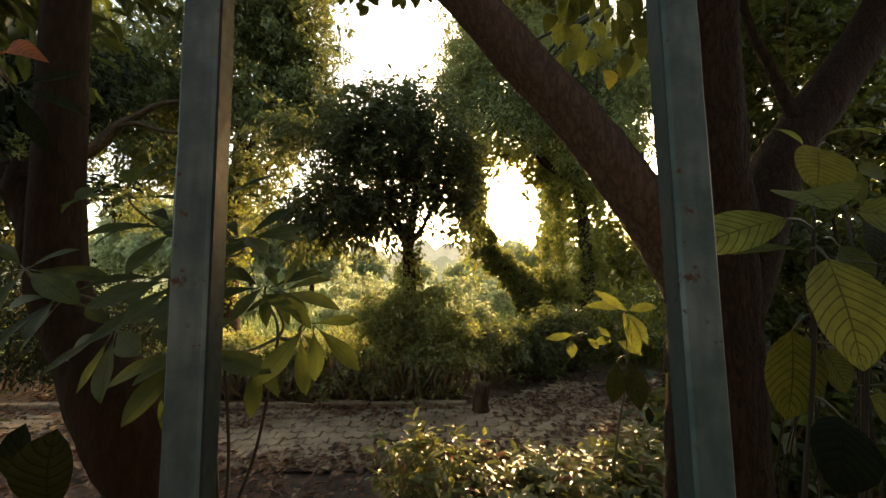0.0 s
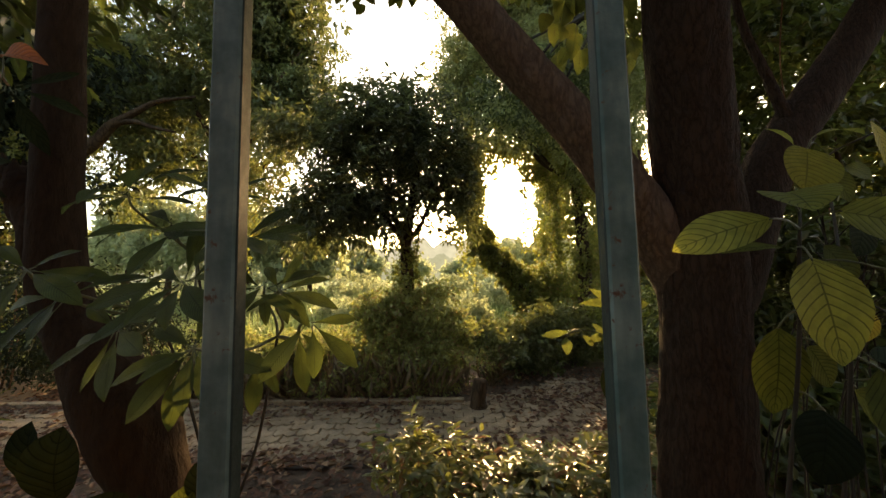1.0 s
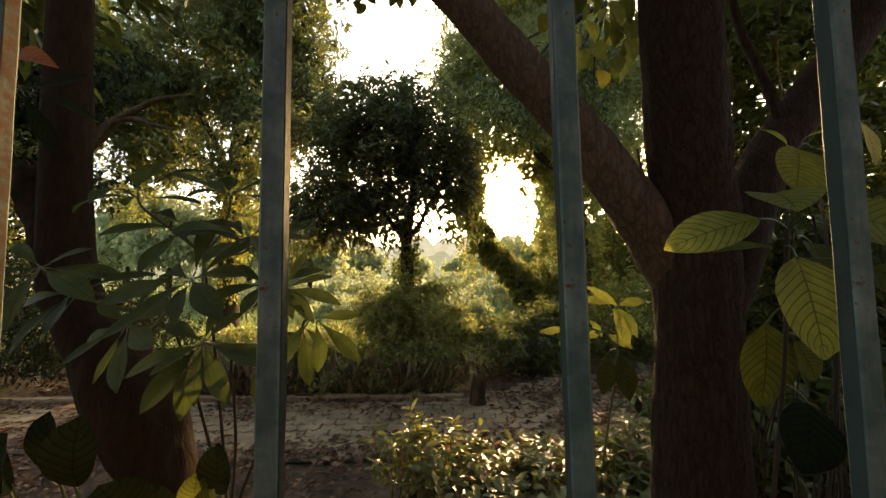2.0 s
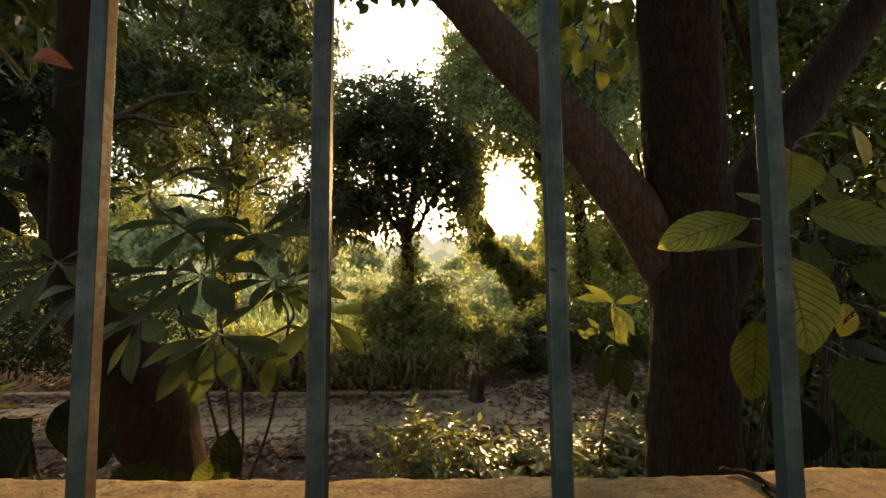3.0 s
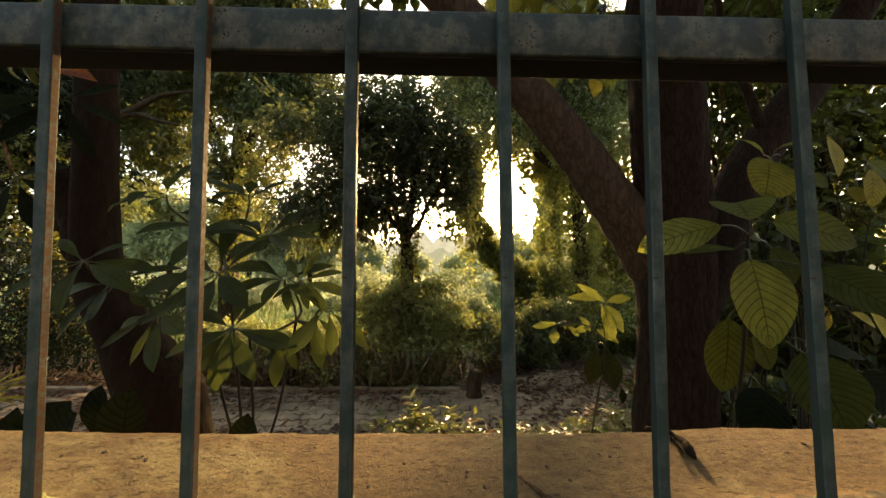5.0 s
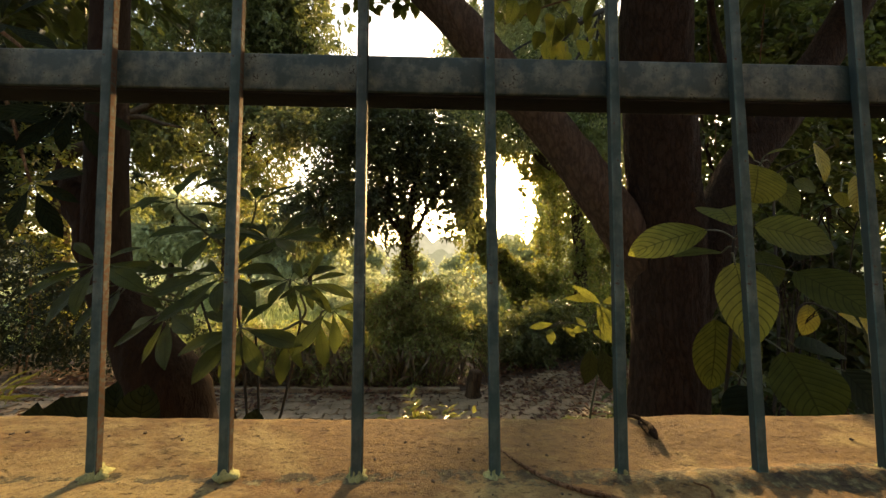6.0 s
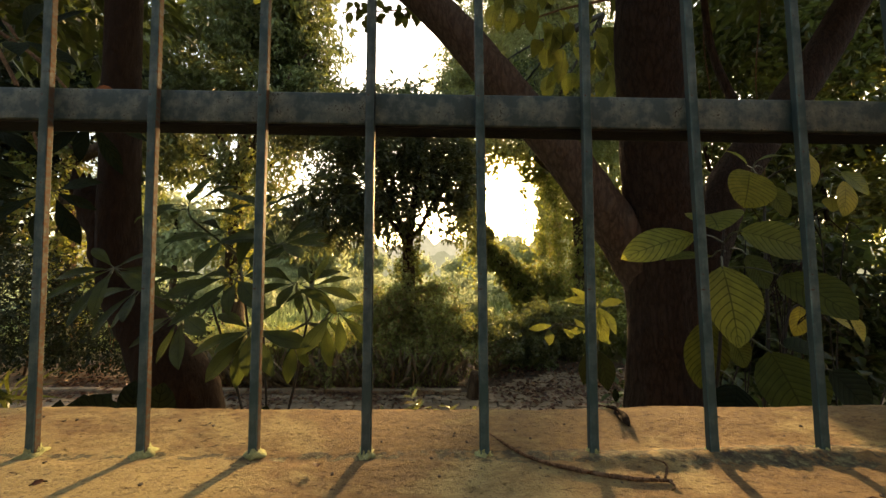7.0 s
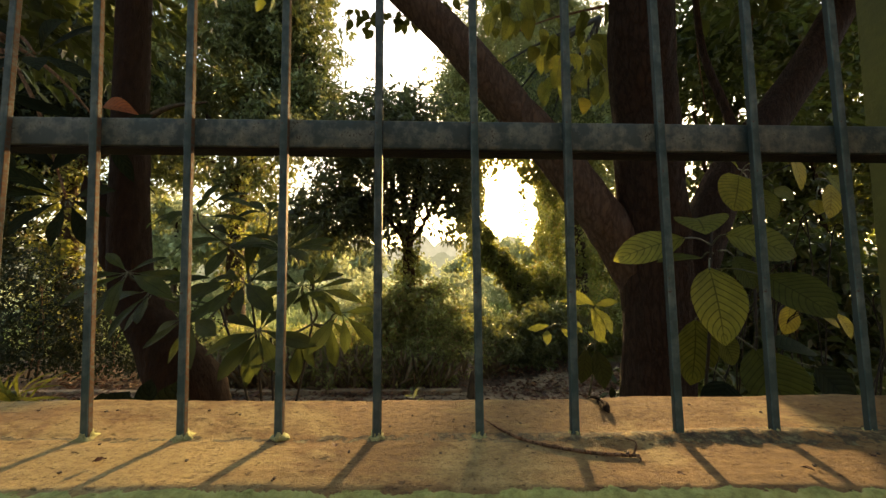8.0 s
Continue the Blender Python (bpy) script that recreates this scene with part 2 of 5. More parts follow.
LEAF_LANCE = leaf_mat("lance_leaf", (0.022, 0.034, 0.012), (0.055, 0.075, 0.024), (0.095, 0.125, 0.034), 0.42, 0.5, veins=22, spec=0.12)
LEAF_ORANGE = leaf_mat("orange_dead_leaf", (0.2, 0.055, 0.014), (0.27, 0.085, 0.02), (0.36, 0.10, 0.02), 0.45, 0.6, veins=9)
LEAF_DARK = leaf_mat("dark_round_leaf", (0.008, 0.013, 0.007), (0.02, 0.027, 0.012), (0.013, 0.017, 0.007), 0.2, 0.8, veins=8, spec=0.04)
LEAF_MID = leaf_mat("domed_tree_leaf", (0.04, 0.055, 0.03), (0.085, 0.108, 0.058), (0.2, 0.225, 0.08), 0.42, 0.34, spec=0.6)
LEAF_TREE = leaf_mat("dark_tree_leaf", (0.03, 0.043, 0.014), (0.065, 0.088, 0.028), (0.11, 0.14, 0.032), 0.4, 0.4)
LEAF_TALL = leaf_mat("tall_tree_leaf", (0.045, 0.062, 0.018), (0.10, 0.125, 0.035), (0.19, 0.22, 0.045), 0.42, 0.42)
LEAF_FAR = leaf_mat("far_tree_leaf", (0.075, 0.098, 0.044), (0.165, 0.19, 0.085), (0.22, 0.245, 0.075), 0.43, 0.4)
LEAF_FEATHER = leaf_mat("feathery_leaf", (0.12, 0.145, 0.065), (0.25, 0.28, 0.13), (0.40, 0.42, 0.15), 0.45, 0.4)
LEAF_VINE = leaf_mat("sunlit_vine_leaf", (0.06, 0.072, 0.022), (0.14, 0.15, 0.04), (0.38, 0.39, 0.085), 0.5, 0.42, old=(0.20, 0.16, 0.05))
LEAF_HEDGE = leaf_mat("hedge_leaf", (0.14, 0.16, 0.066), (0.31, 0.335, 0.14), (0.42, 0.45, 0.135), 0.5, 0.38, old=(0.26, 0.19, 0.09))
LEAF_COVER = leaf_mat("glossy_cover_leaf", (0.08, 0.095, 0.035), (0.18, 0.20, 0.09), (0.34, 0.36, 0.10), 0.4, 0.3, old=(0.20, 0.10, 0.05), spec=0.65)
LEAF_LITTER = leaf_mat("brown_litter", (0.045, 0.021, 0.013), (0.165, 0.08, 0.044), (0.24, 0.10, 0.04), 0.25, 0.6, old=(0.26, 0.155, 0.08))
# distance haze is put into these pale leaf colours
LEAF_HAZE = leaf_mat("hazed_field_leaf", (0.23, 0.26, 0.15), (0.38, 0.41, 0.24), (0.58, 0.62, 0.35), 0.5, 0.6)
LEAF_DEAD = leaf_mat("dead_leaf_scrap", (0.025, 0.010, 0.007), (0.06, 0.022, 0.012), (0.03, 0.012, 0.007), 0.15, 0.7, spec=0.2)
# the trees' shade is put into this dark leaf colour
LEAF_SHADE = leaf_mat("shaded_shrub_leaf", (0.012, 0.019, 0.009), (0.03, 0.04, 0.017), (0.03, 0.038, 0.012), 0.22, 0.6, spec=0.2)
GRASS = leaf_mat("meadow_grass", (0.14, 0.18, 0.085), (0.26, 0.31, 0.15), (0.36, 0.45, 0.2), 0.5, 0.5)


# ---- building helpers ----
ORIGIN = {}


def thing(name, at, label, category, group="", kind=""):
    ob = new(name)
    ob.location = at
    ob.empty_display_size = 0.1
    ORIGIN[ob.name] = Vector(at)
    return tagged(ob, label, category, group, kind)


def mesh_of(name, verts, faces, mat, smooth=True, uvs=None):
    me = bpy.data.meshes.new(name)
    me.from_pydata([tuple(v) for v in verts] if not isinstance(verts, np.ndarray) else verts.tolist(), [], faces if isinstance(faces, list) else faces.tolist())
    me.materials.append(mat)
    if smooth:
        me.polygons.foreach_set("use_smooth", np.ones(len(me.polygons), dtype=bool))
    if uvs is not None:
        layer = me.uv_layers.new(name="UVMap")
        loops = np.zeros(len(me.loops), dtype=np.int32)
        me.loops.foreach_get("vertex_index", loops)
        layer.data.foreach_set("uv", np.asarray(uvs, dtype=np.float32)[loops].ravel())
    me.update()
    return me


def part(name, shape, mat, parent, label="", smooth=True, kind=""):
    """Links verts and faces, given in world metres, as one mesh under a thing or a part."""
    verts, faces, *uvs = shape
    o = ORIGIN[parent.name]
    ob = new(name, mesh_of(name, np.asarray(verts, float) - np.array(o), faces, mat, smooth, uvs[0] if uvs else None))
    ob.parent = parent
    ORIGIN[ob.name] = o
    return tagged(ob, label, kind=kind)


def glide(pts, sub):
    """A smooth run through the points."""
    p = np.asarray(pts, float)
    p = np.vstack([2 * p[0] - p[1], p, 2 * p[-1] - p[-2]])
    out = []
    for i in range(1, len(p) - 2):
        for t in np.arange(sub) / sub:
            a, b, c, d = p[i - 1], p[i], p[i + 1], p[i + 2]
            out.append(0.5 * (2 * b + (c - a) * t + (2 * a - 5 * b + 4 * c - d) * t * t + (3 * b - a - 3 * c + d) * t ** 3))
    out.append(p[-2])
    return np.array(out)


def tube(pts, radii, seg=8, sub=5, rough=0.0, grain=6.0):
    """A tapered limb along the points, with a knobbly skin."""
    line = glide([(*p, r) for p, r in zip(pts, radii)], sub)
    verts, faces = [], []
    x = Vector((1, 0, 0))
    for i, (px, py, pz, r) in enumerate(line):
        a, b = line[max(i - 1, 0)][:3], line[min(i + 1, len(line) - 1)][:3]
        d = Vector(b - a).normalized()
        x = (x - d * x.dot(d)).normalized()
        y = d.cross(x)
        for k in range(seg):
            w = x * math.cos(k * math.tau / seg) + y * math.sin(k * math.tau / seg)
            c = Vector((px, py, pz))
            q = r
            if rough:
                s = c + w * r
                q *= 1 + rough * (noise.noise(Vector((s.x * grain, s.y * grain, s.z * grain * 0.3))) + 0.5 * noise.noise(Vector((s.x, s.y, s.z * 0.35)) * grain * 3.1))
            verts.append(c + w * q)
    for i in range(len(line) - 1):
        for k in range(seg):
            a, b = i * seg + k, i * seg + (k + 1) % seg
            faces.append((a, b, b + seg, a + seg))
    n = len(verts)
    verts += [Vector(line[0][:3]), Vector(line[-1][:3])]
    for k in range(seg):
        faces.append((n, (k + 1) % seg, k))
        faces.append((n + 1, n - seg + k, n - seg + (k + 1) % seg))
    return [tuple(v) for v in verts], faces


def blade(base, tip, width, facing, bend=0.15, fold=0.12, belly=0.5, point=1.0, wave=0.02, rows=12, seed=0):
    """One leaf: a blade from base to tip with a midrib crease, arched by bend and turned towards facing."""
    base, tip = Vector(base), Vector(tip)
    length = (tip - base).length
    d = (tip - base).normalized()
    z = Vector(facing)
    z = (z - d * z.dot(d)).normalized()
    x = d.cross(z)
    verts, uvs, faces = [], [], []
    cols = (-1, -0.55, 0, 0.55, 1)
    power = math.log(0.5) / math.log(belly)
    for i in range(rows + 1):
        u = i / rows
        half = width / 2 * max(math.sin(math.pi * u ** power), 0.0) ** point + 0.0012
        arch = bend * length * (4 * u * (1 - u))
        for c in cols:
            ripple = wave * length * abs(c) * noise.noise(Vector((u * 4, c * 2, seed * 7.3)))
            verts.append(base + d * (u * length) + x * (half * c) + z * (arch + abs(c) * fold * half + ripple))
            uvs.append((0.5 + c / 2, u))
    n = len(cols)
    for i in range(rows):
        for k in range(n - 1):
            a = i * n + k
            faces.append((a, a + 1, a + 1 + n, a + n))
    return [tuple(v) for v in verts], faces, uvs


def unit(a):
    return a / np.maximum(np.linalg.norm(a, axis=1, keepdims=True), 1e-9)


def leaves(at, way, up, length, width, fold=0.25):
    """Many small leaves: each four triangles, creased on the midrib, its tip drooping."""
    way = unit(way)
    up = unit(up - way * (up * way).sum(1, keepdims=True))
    side = np.cross(way, up)
    L, W = length[:, None], width[:, None]
    cuts = [at, at + way * L * 0.35 + side * W * 0.5 + up * W * fold, at + way * L * 0.72 + side * W * 0.33 + up * W * fold * 0.5,
            at + way * L - up * L * 0.12, at + way * L * 0.72 - side * W * 0.33 + up * W * fold * 0.5, at + way * L * 0.35 - side * W * 0.5 + up * W * fold]
    verts = np.stack(cuts, 1).reshape(-1, 3)
    n = len(at)
    f = np.array([[0, 1, 2], [0, 2, 3], [0, 3, 4], [0, 4, 5]])
    return verts, (f[None] + 6 * np.arange(n)[:, None, None]).reshape(-1, 3)


# the open lane through which the low sun reaches the wall
LANE_FROM = np.array((0.1, 0.0, 1.62))
LANE = np.array(SUN)


def clear_lane(at, half=0.5, tall=0.36, start=None):
    if start is None:
        keep = clear_lane(at, half, tall, LANE_FROM)
        keep &= clear_lane(at, 0.5, 0.24, np.array((0.75, 2.0, 0.6))) | (np.sin(at[:, 0] * 23) * np.sin(at[:, 2] * 19) > 0.35)
        keep &= clear_lane(at, 0.3, 0.5, np.array((-0.45, 0.0, 2.0))) & clear_lane(at, 0.38, 0.38, np.array((-0.45, 0.0, 1.5)))
        keep &= clear_lane(at, 1.3, 1.9, np.array((-7.2, 6.0, 2.3)))
        keep &= clear_lane(at, 0.24, 0.16, np.array((-0.05, 2.1, 0.55)))
        keep &= clear_lane(at, 0.5, 0.4, np.array((-0.5, 4.8, 1.05))) & clear_lane(at, 0.45, 0.35, np.array((0.95, 1.9, 1.38)))
        for x, y, r in ((0.14, 3.72, 0.5), (0.75, 3.6, 0.22), (1.2, 4.2, 0.25), (1.7, 3.7, 0.22)):
            keep &= clear_lane(at, r, r * 0.6, np.array((x, y, 0.05)))
        return keep
    off = at - start
    d = off @ LANE
    rest = off - d[:, None] * LANE
    wob = tall * (0.22 * np.sin(at[:, 2] * 3.1 + at[:, 0] * 2.3) + 0.2 * np.sin(at[:, 0] * 11 + at[:, 2] * 8) + 0.22 * np.sin(at[:, 0] * 37 + at[:, 1] * 29 + at[:, 2] * 31) - 0.05)
    grow = 0.4 + 0.086 * np.maximum(d, 0)
    inside = ((rest[:, 0] / (half * grow + wob)) ** 2 + (rest[:, 2] / (tall * grow + wob)) ** 2 < 1) & (d > 0.5)
    return ~inside


def crown(lobes, clusters, per, size, slim=0.4, spread=0.3, droop=0.35, shell=0.55, seed=0, ragged=0.45, lane=True, flat=0.6, sub=0, level=0.0, fold=0.25):
    """Leaf clumps in a set of lobes (centre, radii): twigs set out from the lobes' skins and carry leaves all round."""
    rng = np.random.default_rng(seed)
    lobes = np.asarray(lobes, float)
    weight = (lobes[:, 3] * lobes[:, 4] * lobes[:, 5]) ** 0.75
    if sub:
        # break every lobe into smaller clumps set round it
        k = rng.integers(0, len(lobes), sub) if len(lobes) > sub else rng.choice(len(lobes), sub, p=weight / weight.sum())
        d = unit(rng.normal(size=(sub, 3)))
        r = 0.35 + 0.6 * rng.random((sub, 1))
        size2 = lobes[k, 3:] * (0.2 + 0.22 * rng.random((sub, 1)))
        lobes = np.hstack([lobes[k, :3] + d * r * lobes[k, 3:], np.maximum(size2, 0.12) * np.array((1.15, 1.15, 0.8))])
        weight = (lobes[:, 3] * lobes[:, 4] * lobes[:, 5]) ** 0.75
    which = rng.choice(len(lobes), clusters, p=weight / weight.sum())
    d = unit(rng.normal(size=(clusters, 3)))
    r = shell + (1 - shell) * rng.random(clusters) ** 0.6
    lump = np.array([noise.noise(Vector((a * 2.1 + w * 3.7, b * 2.1, c * 2.1 + seed))) for (a, b, c), w in zip(d, which)])
    r *= 1 + ragged * lump
    at = lobes[which, :3] + d * r[:, None] * lobes[which, 3:]
    out = unit(d * 0.8 + rng.normal(size=(clusters, 3)) * 0.5 - np.array((0, 0, droop)))
    at, out = np.repeat(at, per, 0), np.repeat(out, per, 0)
    n = len(at)
    at = at + out * (rng.random((n, 1)) * spread) + rng.normal(size=(n, 3)) * spread * 0.22
    way = out * 0.6 + rng.normal(size=(n, 3)) * 0.75 - np.array((0, 0, droop))
    way[:, 2] *= 1 - level
    up = rng.normal(size=(n, 3)) * flat + np.array((0, 0, 1.0))
    keep = at[:, 2] > 0.03
    if lane:
        keep &= clear_lane(at)
    length = size * (0.6 + 0.7 * rng.random(n))
    return leaves(at[keep], way[keep], up[keep], length[keep], (length * slim)[keep], fold)


def strands(tops, lengths, size, seed=0, per_metre=70, sway=0.12, slim=0.7, lane=True):
    """Hanging vines: leaves close round strings that fall from the tops."""
    rng = np.random.default_rng(seed)
    at = []
    for (x, y, z), l in zip(tops, lengths):
        n = int(l * per_metre)
        t = rng.random(n)
        p = rng.random() * 6
        thick = 0.05 + 0.06 * np.abs(np.sin(t * 9 + p))
        at.append(np.stack([x + sway * np.sin(t * 4 + p) * t + rng.normal(size=n) * thick, y + rng.normal(size=n) * thick, z - l * t], 1))
    at = np.concatenate(at)
    at = at[(clear_lane(at) | (not lane)) & (at[:, 2] > 0.03)]
    n = len(at)
    way = rng.normal(size=(n, 3)) * 0.7 - np.array((0, 0, 0.7))
    length = size * (0.6 + 0.7 * rng.random(n))
    return leaves(at, way, rng.normal(size=(n, 3)) + np.array((0, -0.6, 0.5)), length, length * slim)


def box(x0, x1, y0, y1, z0, z1, bevel=0.0):
    bm = bmesh.new()
    bmesh.ops.create_cube(bm, size=1)
    for v in bm.verts:
        v.co = ((x0 + x1) / 2 + v.co.x * (x1 - x0), (y0 + y1) / 2 + v.co.y * (y1 - y0), (z0 + z1) / 2 + v.co.z * (z1 - z0))
    if bevel:
        bmesh.ops.bevel(bm, geom=bm.edges[:], offset=bevel, segments=2, affect="EDGES", profile=0.6)
    bm.verts.index_update()
    shape = [tuple(v.co) for v in bm.verts], [tuple(v.index for v in f.verts) for f in bm.faces]
    bm.free()
    return shape


# ---- ground ----
def ground():
    xs = np.concatenate([-np.geomspace(900, 8, 22), np.linspace(-7, 7, 43), np.geomspace(8, 900, 22)])
    ys = np.concatenate([-np.geomspace(900, 3, 18), np.linspace(-2.5, 12, 46), np.geomspace(13, 1500, 30)])
    verts = []
    for y in ys:
        for x in xs:
            z = 0.03 * noise.noise(Vector((x * 0.9, y * 0.9, 0))) if abs(x) < 30 and -3 < y < 40 else 0.0
            if 2.8 < y < 5.6:
                z *= 0.2
            verts.append((x, y, z - 0.02))
    w = len(xs)
    faces = [(j * w + i, j * w + i + 1, (j + 1) * w + i + 1, (j + 1) * w + i) for j in range(len(ys) - 1) for i in range(w - 1)]
    m, nt, b = material("ground_soil_and_grass")
    v = coords(nt)
    s = nt.nodes.new("ShaderNodeSeparateXYZ")
    nt.links.new(v, s.inputs[0])
    soil = ramp(nt, noise_tex(nt, v, 9, 6, 0.7), [(0.3, (0.025, 0.017, 0.01)), (0.5, (0.075, 0.048, 0.028)), (0.72, (0.15, 0.10, 0.06))])
    turf = ramp(nt, noise_tex(nt, v, 1.2, 6, 0.7), [(0.3, (0.10, 0.13, 0.03)), (0.7, (0.22, 0.25, 0.07))])
    edge = maths(nt, "ADD", s.outputs[1], maths(nt, "MULTIPLY", noise_tex(nt, v, 0.8, 4, 0.6), 3.0))
    col = mix(nt, maths(nt, "MULTIPLY", maths(nt, "MINIMUM", maths(nt, "MAXIMUM", maths(nt, "SUBTRACT", edge, 7.5), 0.0), 1.0), 1.0), soil, turf)
    nt.links.new(col, b.inputs["Base Color"])
    b.inputs["Roughness"].default_value = 0.97
    bump(nt, b, noise_tex(nt, v, 25, 6, 0.7), 0.6, 0.03)
    ob = new("ground", mesh_of("ground", verts, faces, m))
    tagged(ob, "brown leaf-strewn soil turning to open meadow", "ground", kind="structure")


ground()


# ---- boundary wall, pillar ----
def wall():
    x0, x1 = -2.6, 2.2
    prof = [(-0.085, 0.0), (-0.085, 1.0), (-0.085, 1.41), (-0.087, 1.42), (-0.1, 1.43), (-0.103, 1.45), (-0.103, 1.485), (-0.099, 1.497), (-0.09, 1.5)]
    prof += [(y, 1.5) for y in np.linspace(-0.084, 0.114, 44)]
    prof += [(0.119, 1.497), (0.123, 1.489), (0.123, 1.45), (0.12, 1.43), (0.105, 1.42), (0.105, 1.0), (0.105, 0.0)]
    xs = np.concatenate([np.linspace(x0, -0.8, 60), np.linspace(-0.79, 0.72, 260), np.linspace(0.74, x1, 50)])
    verts = []
    for x in xs:
        bulge = 0.011 * min(max((x - 0.1) / 0.35, 0.0), 1.0) + 0.005 * min(max((-0.2 - x) / 0.3, 0.0), 1.0)
        for y, z in prof:
            y += bulge * max(y / 0.12, 0.0) ** 2 if y > 0 else 0.0
            if z > 1.44:
                p = Vector((x * 0.6, y, z))
                lift = 0.003 * noise.noise(p * 9) + 0.0007 * noise.noise(p * 32) + 0.0007 * noise.noise(Vector((x * 60, y * 140, 0))) - 0.0012 * max(noise.noise(Vector((x * 24, y * 40, 7))) - 0.25, 0)
                edge = 0.004 * noise.noise(Vector((x * 14, z * 3, 2))) + 0.002 * noise.noise(Vector((x * 70, 0, 5)))
                seam = math.exp(-((y - 0.004 * math.sin(x * 21)) / 0.012) ** 2) * (0.0016 * noise.noise(Vector((x * 45, y * 60, 9))) - 0.0008 + 0.0078 * min(max((x - 0.1) / 0.12, 0.0), 1.0) * (0.85 + 0.4 * noise.noise(Vector((x * 38, y * 30, 4))) + 0.35 * noise.noise(Vector((x * 130, y * 130, 6)))))
                verts.append((x, y + (edge if y < -0.08 or y > 0.11 else 0), z + (lift + seam if z > 1.48 else 0)))
            else:
                verts.append((x, y + 0.002 * noise.noise(Vector((x * 5, z * 5, 0))), z))
    n = len(prof)
    faces = [(i * n + k, (i + 1) * n + k, (i + 1) * n + k + 1, i * n + k + 1) for i in range(len(xs) - 1) for k in range(n - 1)]
    faces += [tuple(range(n - 1, -1, -1)), tuple((len(xs) - 1) * n + k for k in range(n))]
    ob = new("wall_boundary", mesh_of("wall_boundary", verts, faces, COPING))
    tagged(ob, "low rendered boundary wall, worn sandy top, green outer face", "wall", kind="structure")


wall()
# unseen wall, added behind the camera to cut sky light on the fence
behind = new("sky_block_wall", mesh_of("sky_block_wall", *box(-14, 14, -6.3, -6.0, -0.05, 8.0), SOIL, False))
tagged(behind, "unseen earth-coloured wall added to block sky light", "wall", kind="structure")
pillar = thing("wall_pillar", (0.84, 0.01, 1.49), "square pillar in faded yellow-green paint on the wall", "pillar")
part("shaft", box(0.722, 0.99, -0.115, 0.128, 1.488, 3.1, 0.001), GREEN_WALL, pillar)


# ---- fence ----
PITCH, HALF, DEEP = 0.12, 0.005, 0.0036
# foot of each bar along the wall, and how far its head leans along x at rail height
FEET = {-4: (-0.411, -0.011), -3: (-0.296, -0.007), -2: (-0.179, -0.003), -1: (-0.061, -0.001), 0: (0.063, -0.003), 1: (0.1775, 0.001), 2: (0.303, -0.006), 3: (0.4185, -0.003), 4: (0.535, -0.007)}


def bar_foot(i):
    return FEET.get(i, ((i + 0.5) * PITCH, 0.0))


fence = thing("metal_fence", (0, 0, 1.49), "blue-grey painted steel bar fence set in the wall top", "fence")


def bar_shape():
    verts, faces = [], []
    zs = np.linspace(1.492, 2.75, 90)
    c = 0.0011
    ring = [(-HALF, -DEEP + c), (-HALF + c, -DEEP), (HALF - c, -DEEP), (HALF, -DEEP + c), (HALF, DEEP - c), (HALF - c, DEEP), (-HALF + c, DEEP), (-HALF, DEEP - c)]
    for z in zs:
        for x, y in ring:
            k = 1 + 0.06 * noise.noise(Vector((x * 300, y * 300, z * 28))) + 0.035 * noise.noise(Vector((x * 300, y * 300, z * 90)))
            verts.append((x * k, DEEP + y * k, z))
    for i in range(len(zs) - 1):
        for k in range(8):
            a, b = i * 8 + k, i * 8 + (k + 1) % 8
            faces.append((a, b, b + 8, a + 8))
    faces += [tuple(range(7, -1, -1)), tuple((len(zs) - 1) * 8 + k for k in range(8))]
    return verts, faces


first = None
lean = random.Random(5)
for i in range(-8, 6):
    x, tilt = bar_foot(i)
    if first is None:
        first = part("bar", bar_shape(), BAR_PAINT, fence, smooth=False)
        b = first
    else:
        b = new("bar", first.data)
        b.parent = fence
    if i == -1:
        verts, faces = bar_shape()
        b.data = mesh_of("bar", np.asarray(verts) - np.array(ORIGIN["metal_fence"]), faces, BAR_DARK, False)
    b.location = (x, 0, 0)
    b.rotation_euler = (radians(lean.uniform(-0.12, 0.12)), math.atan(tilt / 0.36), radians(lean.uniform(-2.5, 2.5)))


def sloped(shape):
    """The rail falls slightly towards the pillar."""
    return [(x, y, z - 0.015 * x) for x, y, z in shape[0]], shape[1]


part("rail", sloped(box(-1.6, 0.72, 0.0076, 0.038, 1.8545, 1.8915, 0.002)), RAIL_PAINT, fence, "flat steel rail with chipped grey paint")
# thin added strip; its black is the shade under the rail
part("rail_shade_strip", sloped(box(-1.6, 0.72, 0.0096, 0.036, 1.852, 1.855, 0.0006)), RAIL_SHADE, fence, "dark strip painted as the shade under the rail")


def collar_shape(seed):
    bm = bmesh.new()
    bmesh.ops.create_icosphere(bm, subdivisions=3, radius=1)
    for v in bm.verts:
        p = v.co.copy()
        k = 1 + 0.5 * noise.noise(p * 1.7 + Vector((seed * 5.1, 0, 0))) + 0.3 * noise.noise(p * 4.5 + Vector((0, seed, 0))) + 0.25 * noise.noise(p * 9.5 + Vector((0, seed, 3)))
        v.co = Vector((p.x * 0.0105 * k, p.y * 0.0105 * k - 0.001, max(p.z, -0.4) * 0.0092 * k))
        if p.z > 0.1:
            v.co.x *= 0.62
            v.co.y = v.co.y * 0.55
    shape = [(v.co.x, v.co.y + HALF, v.co.z + 1.499) for v in bm.verts], [tuple(v.index for v in f.verts) for f in bm.faces]
    bm.free()
    return shape


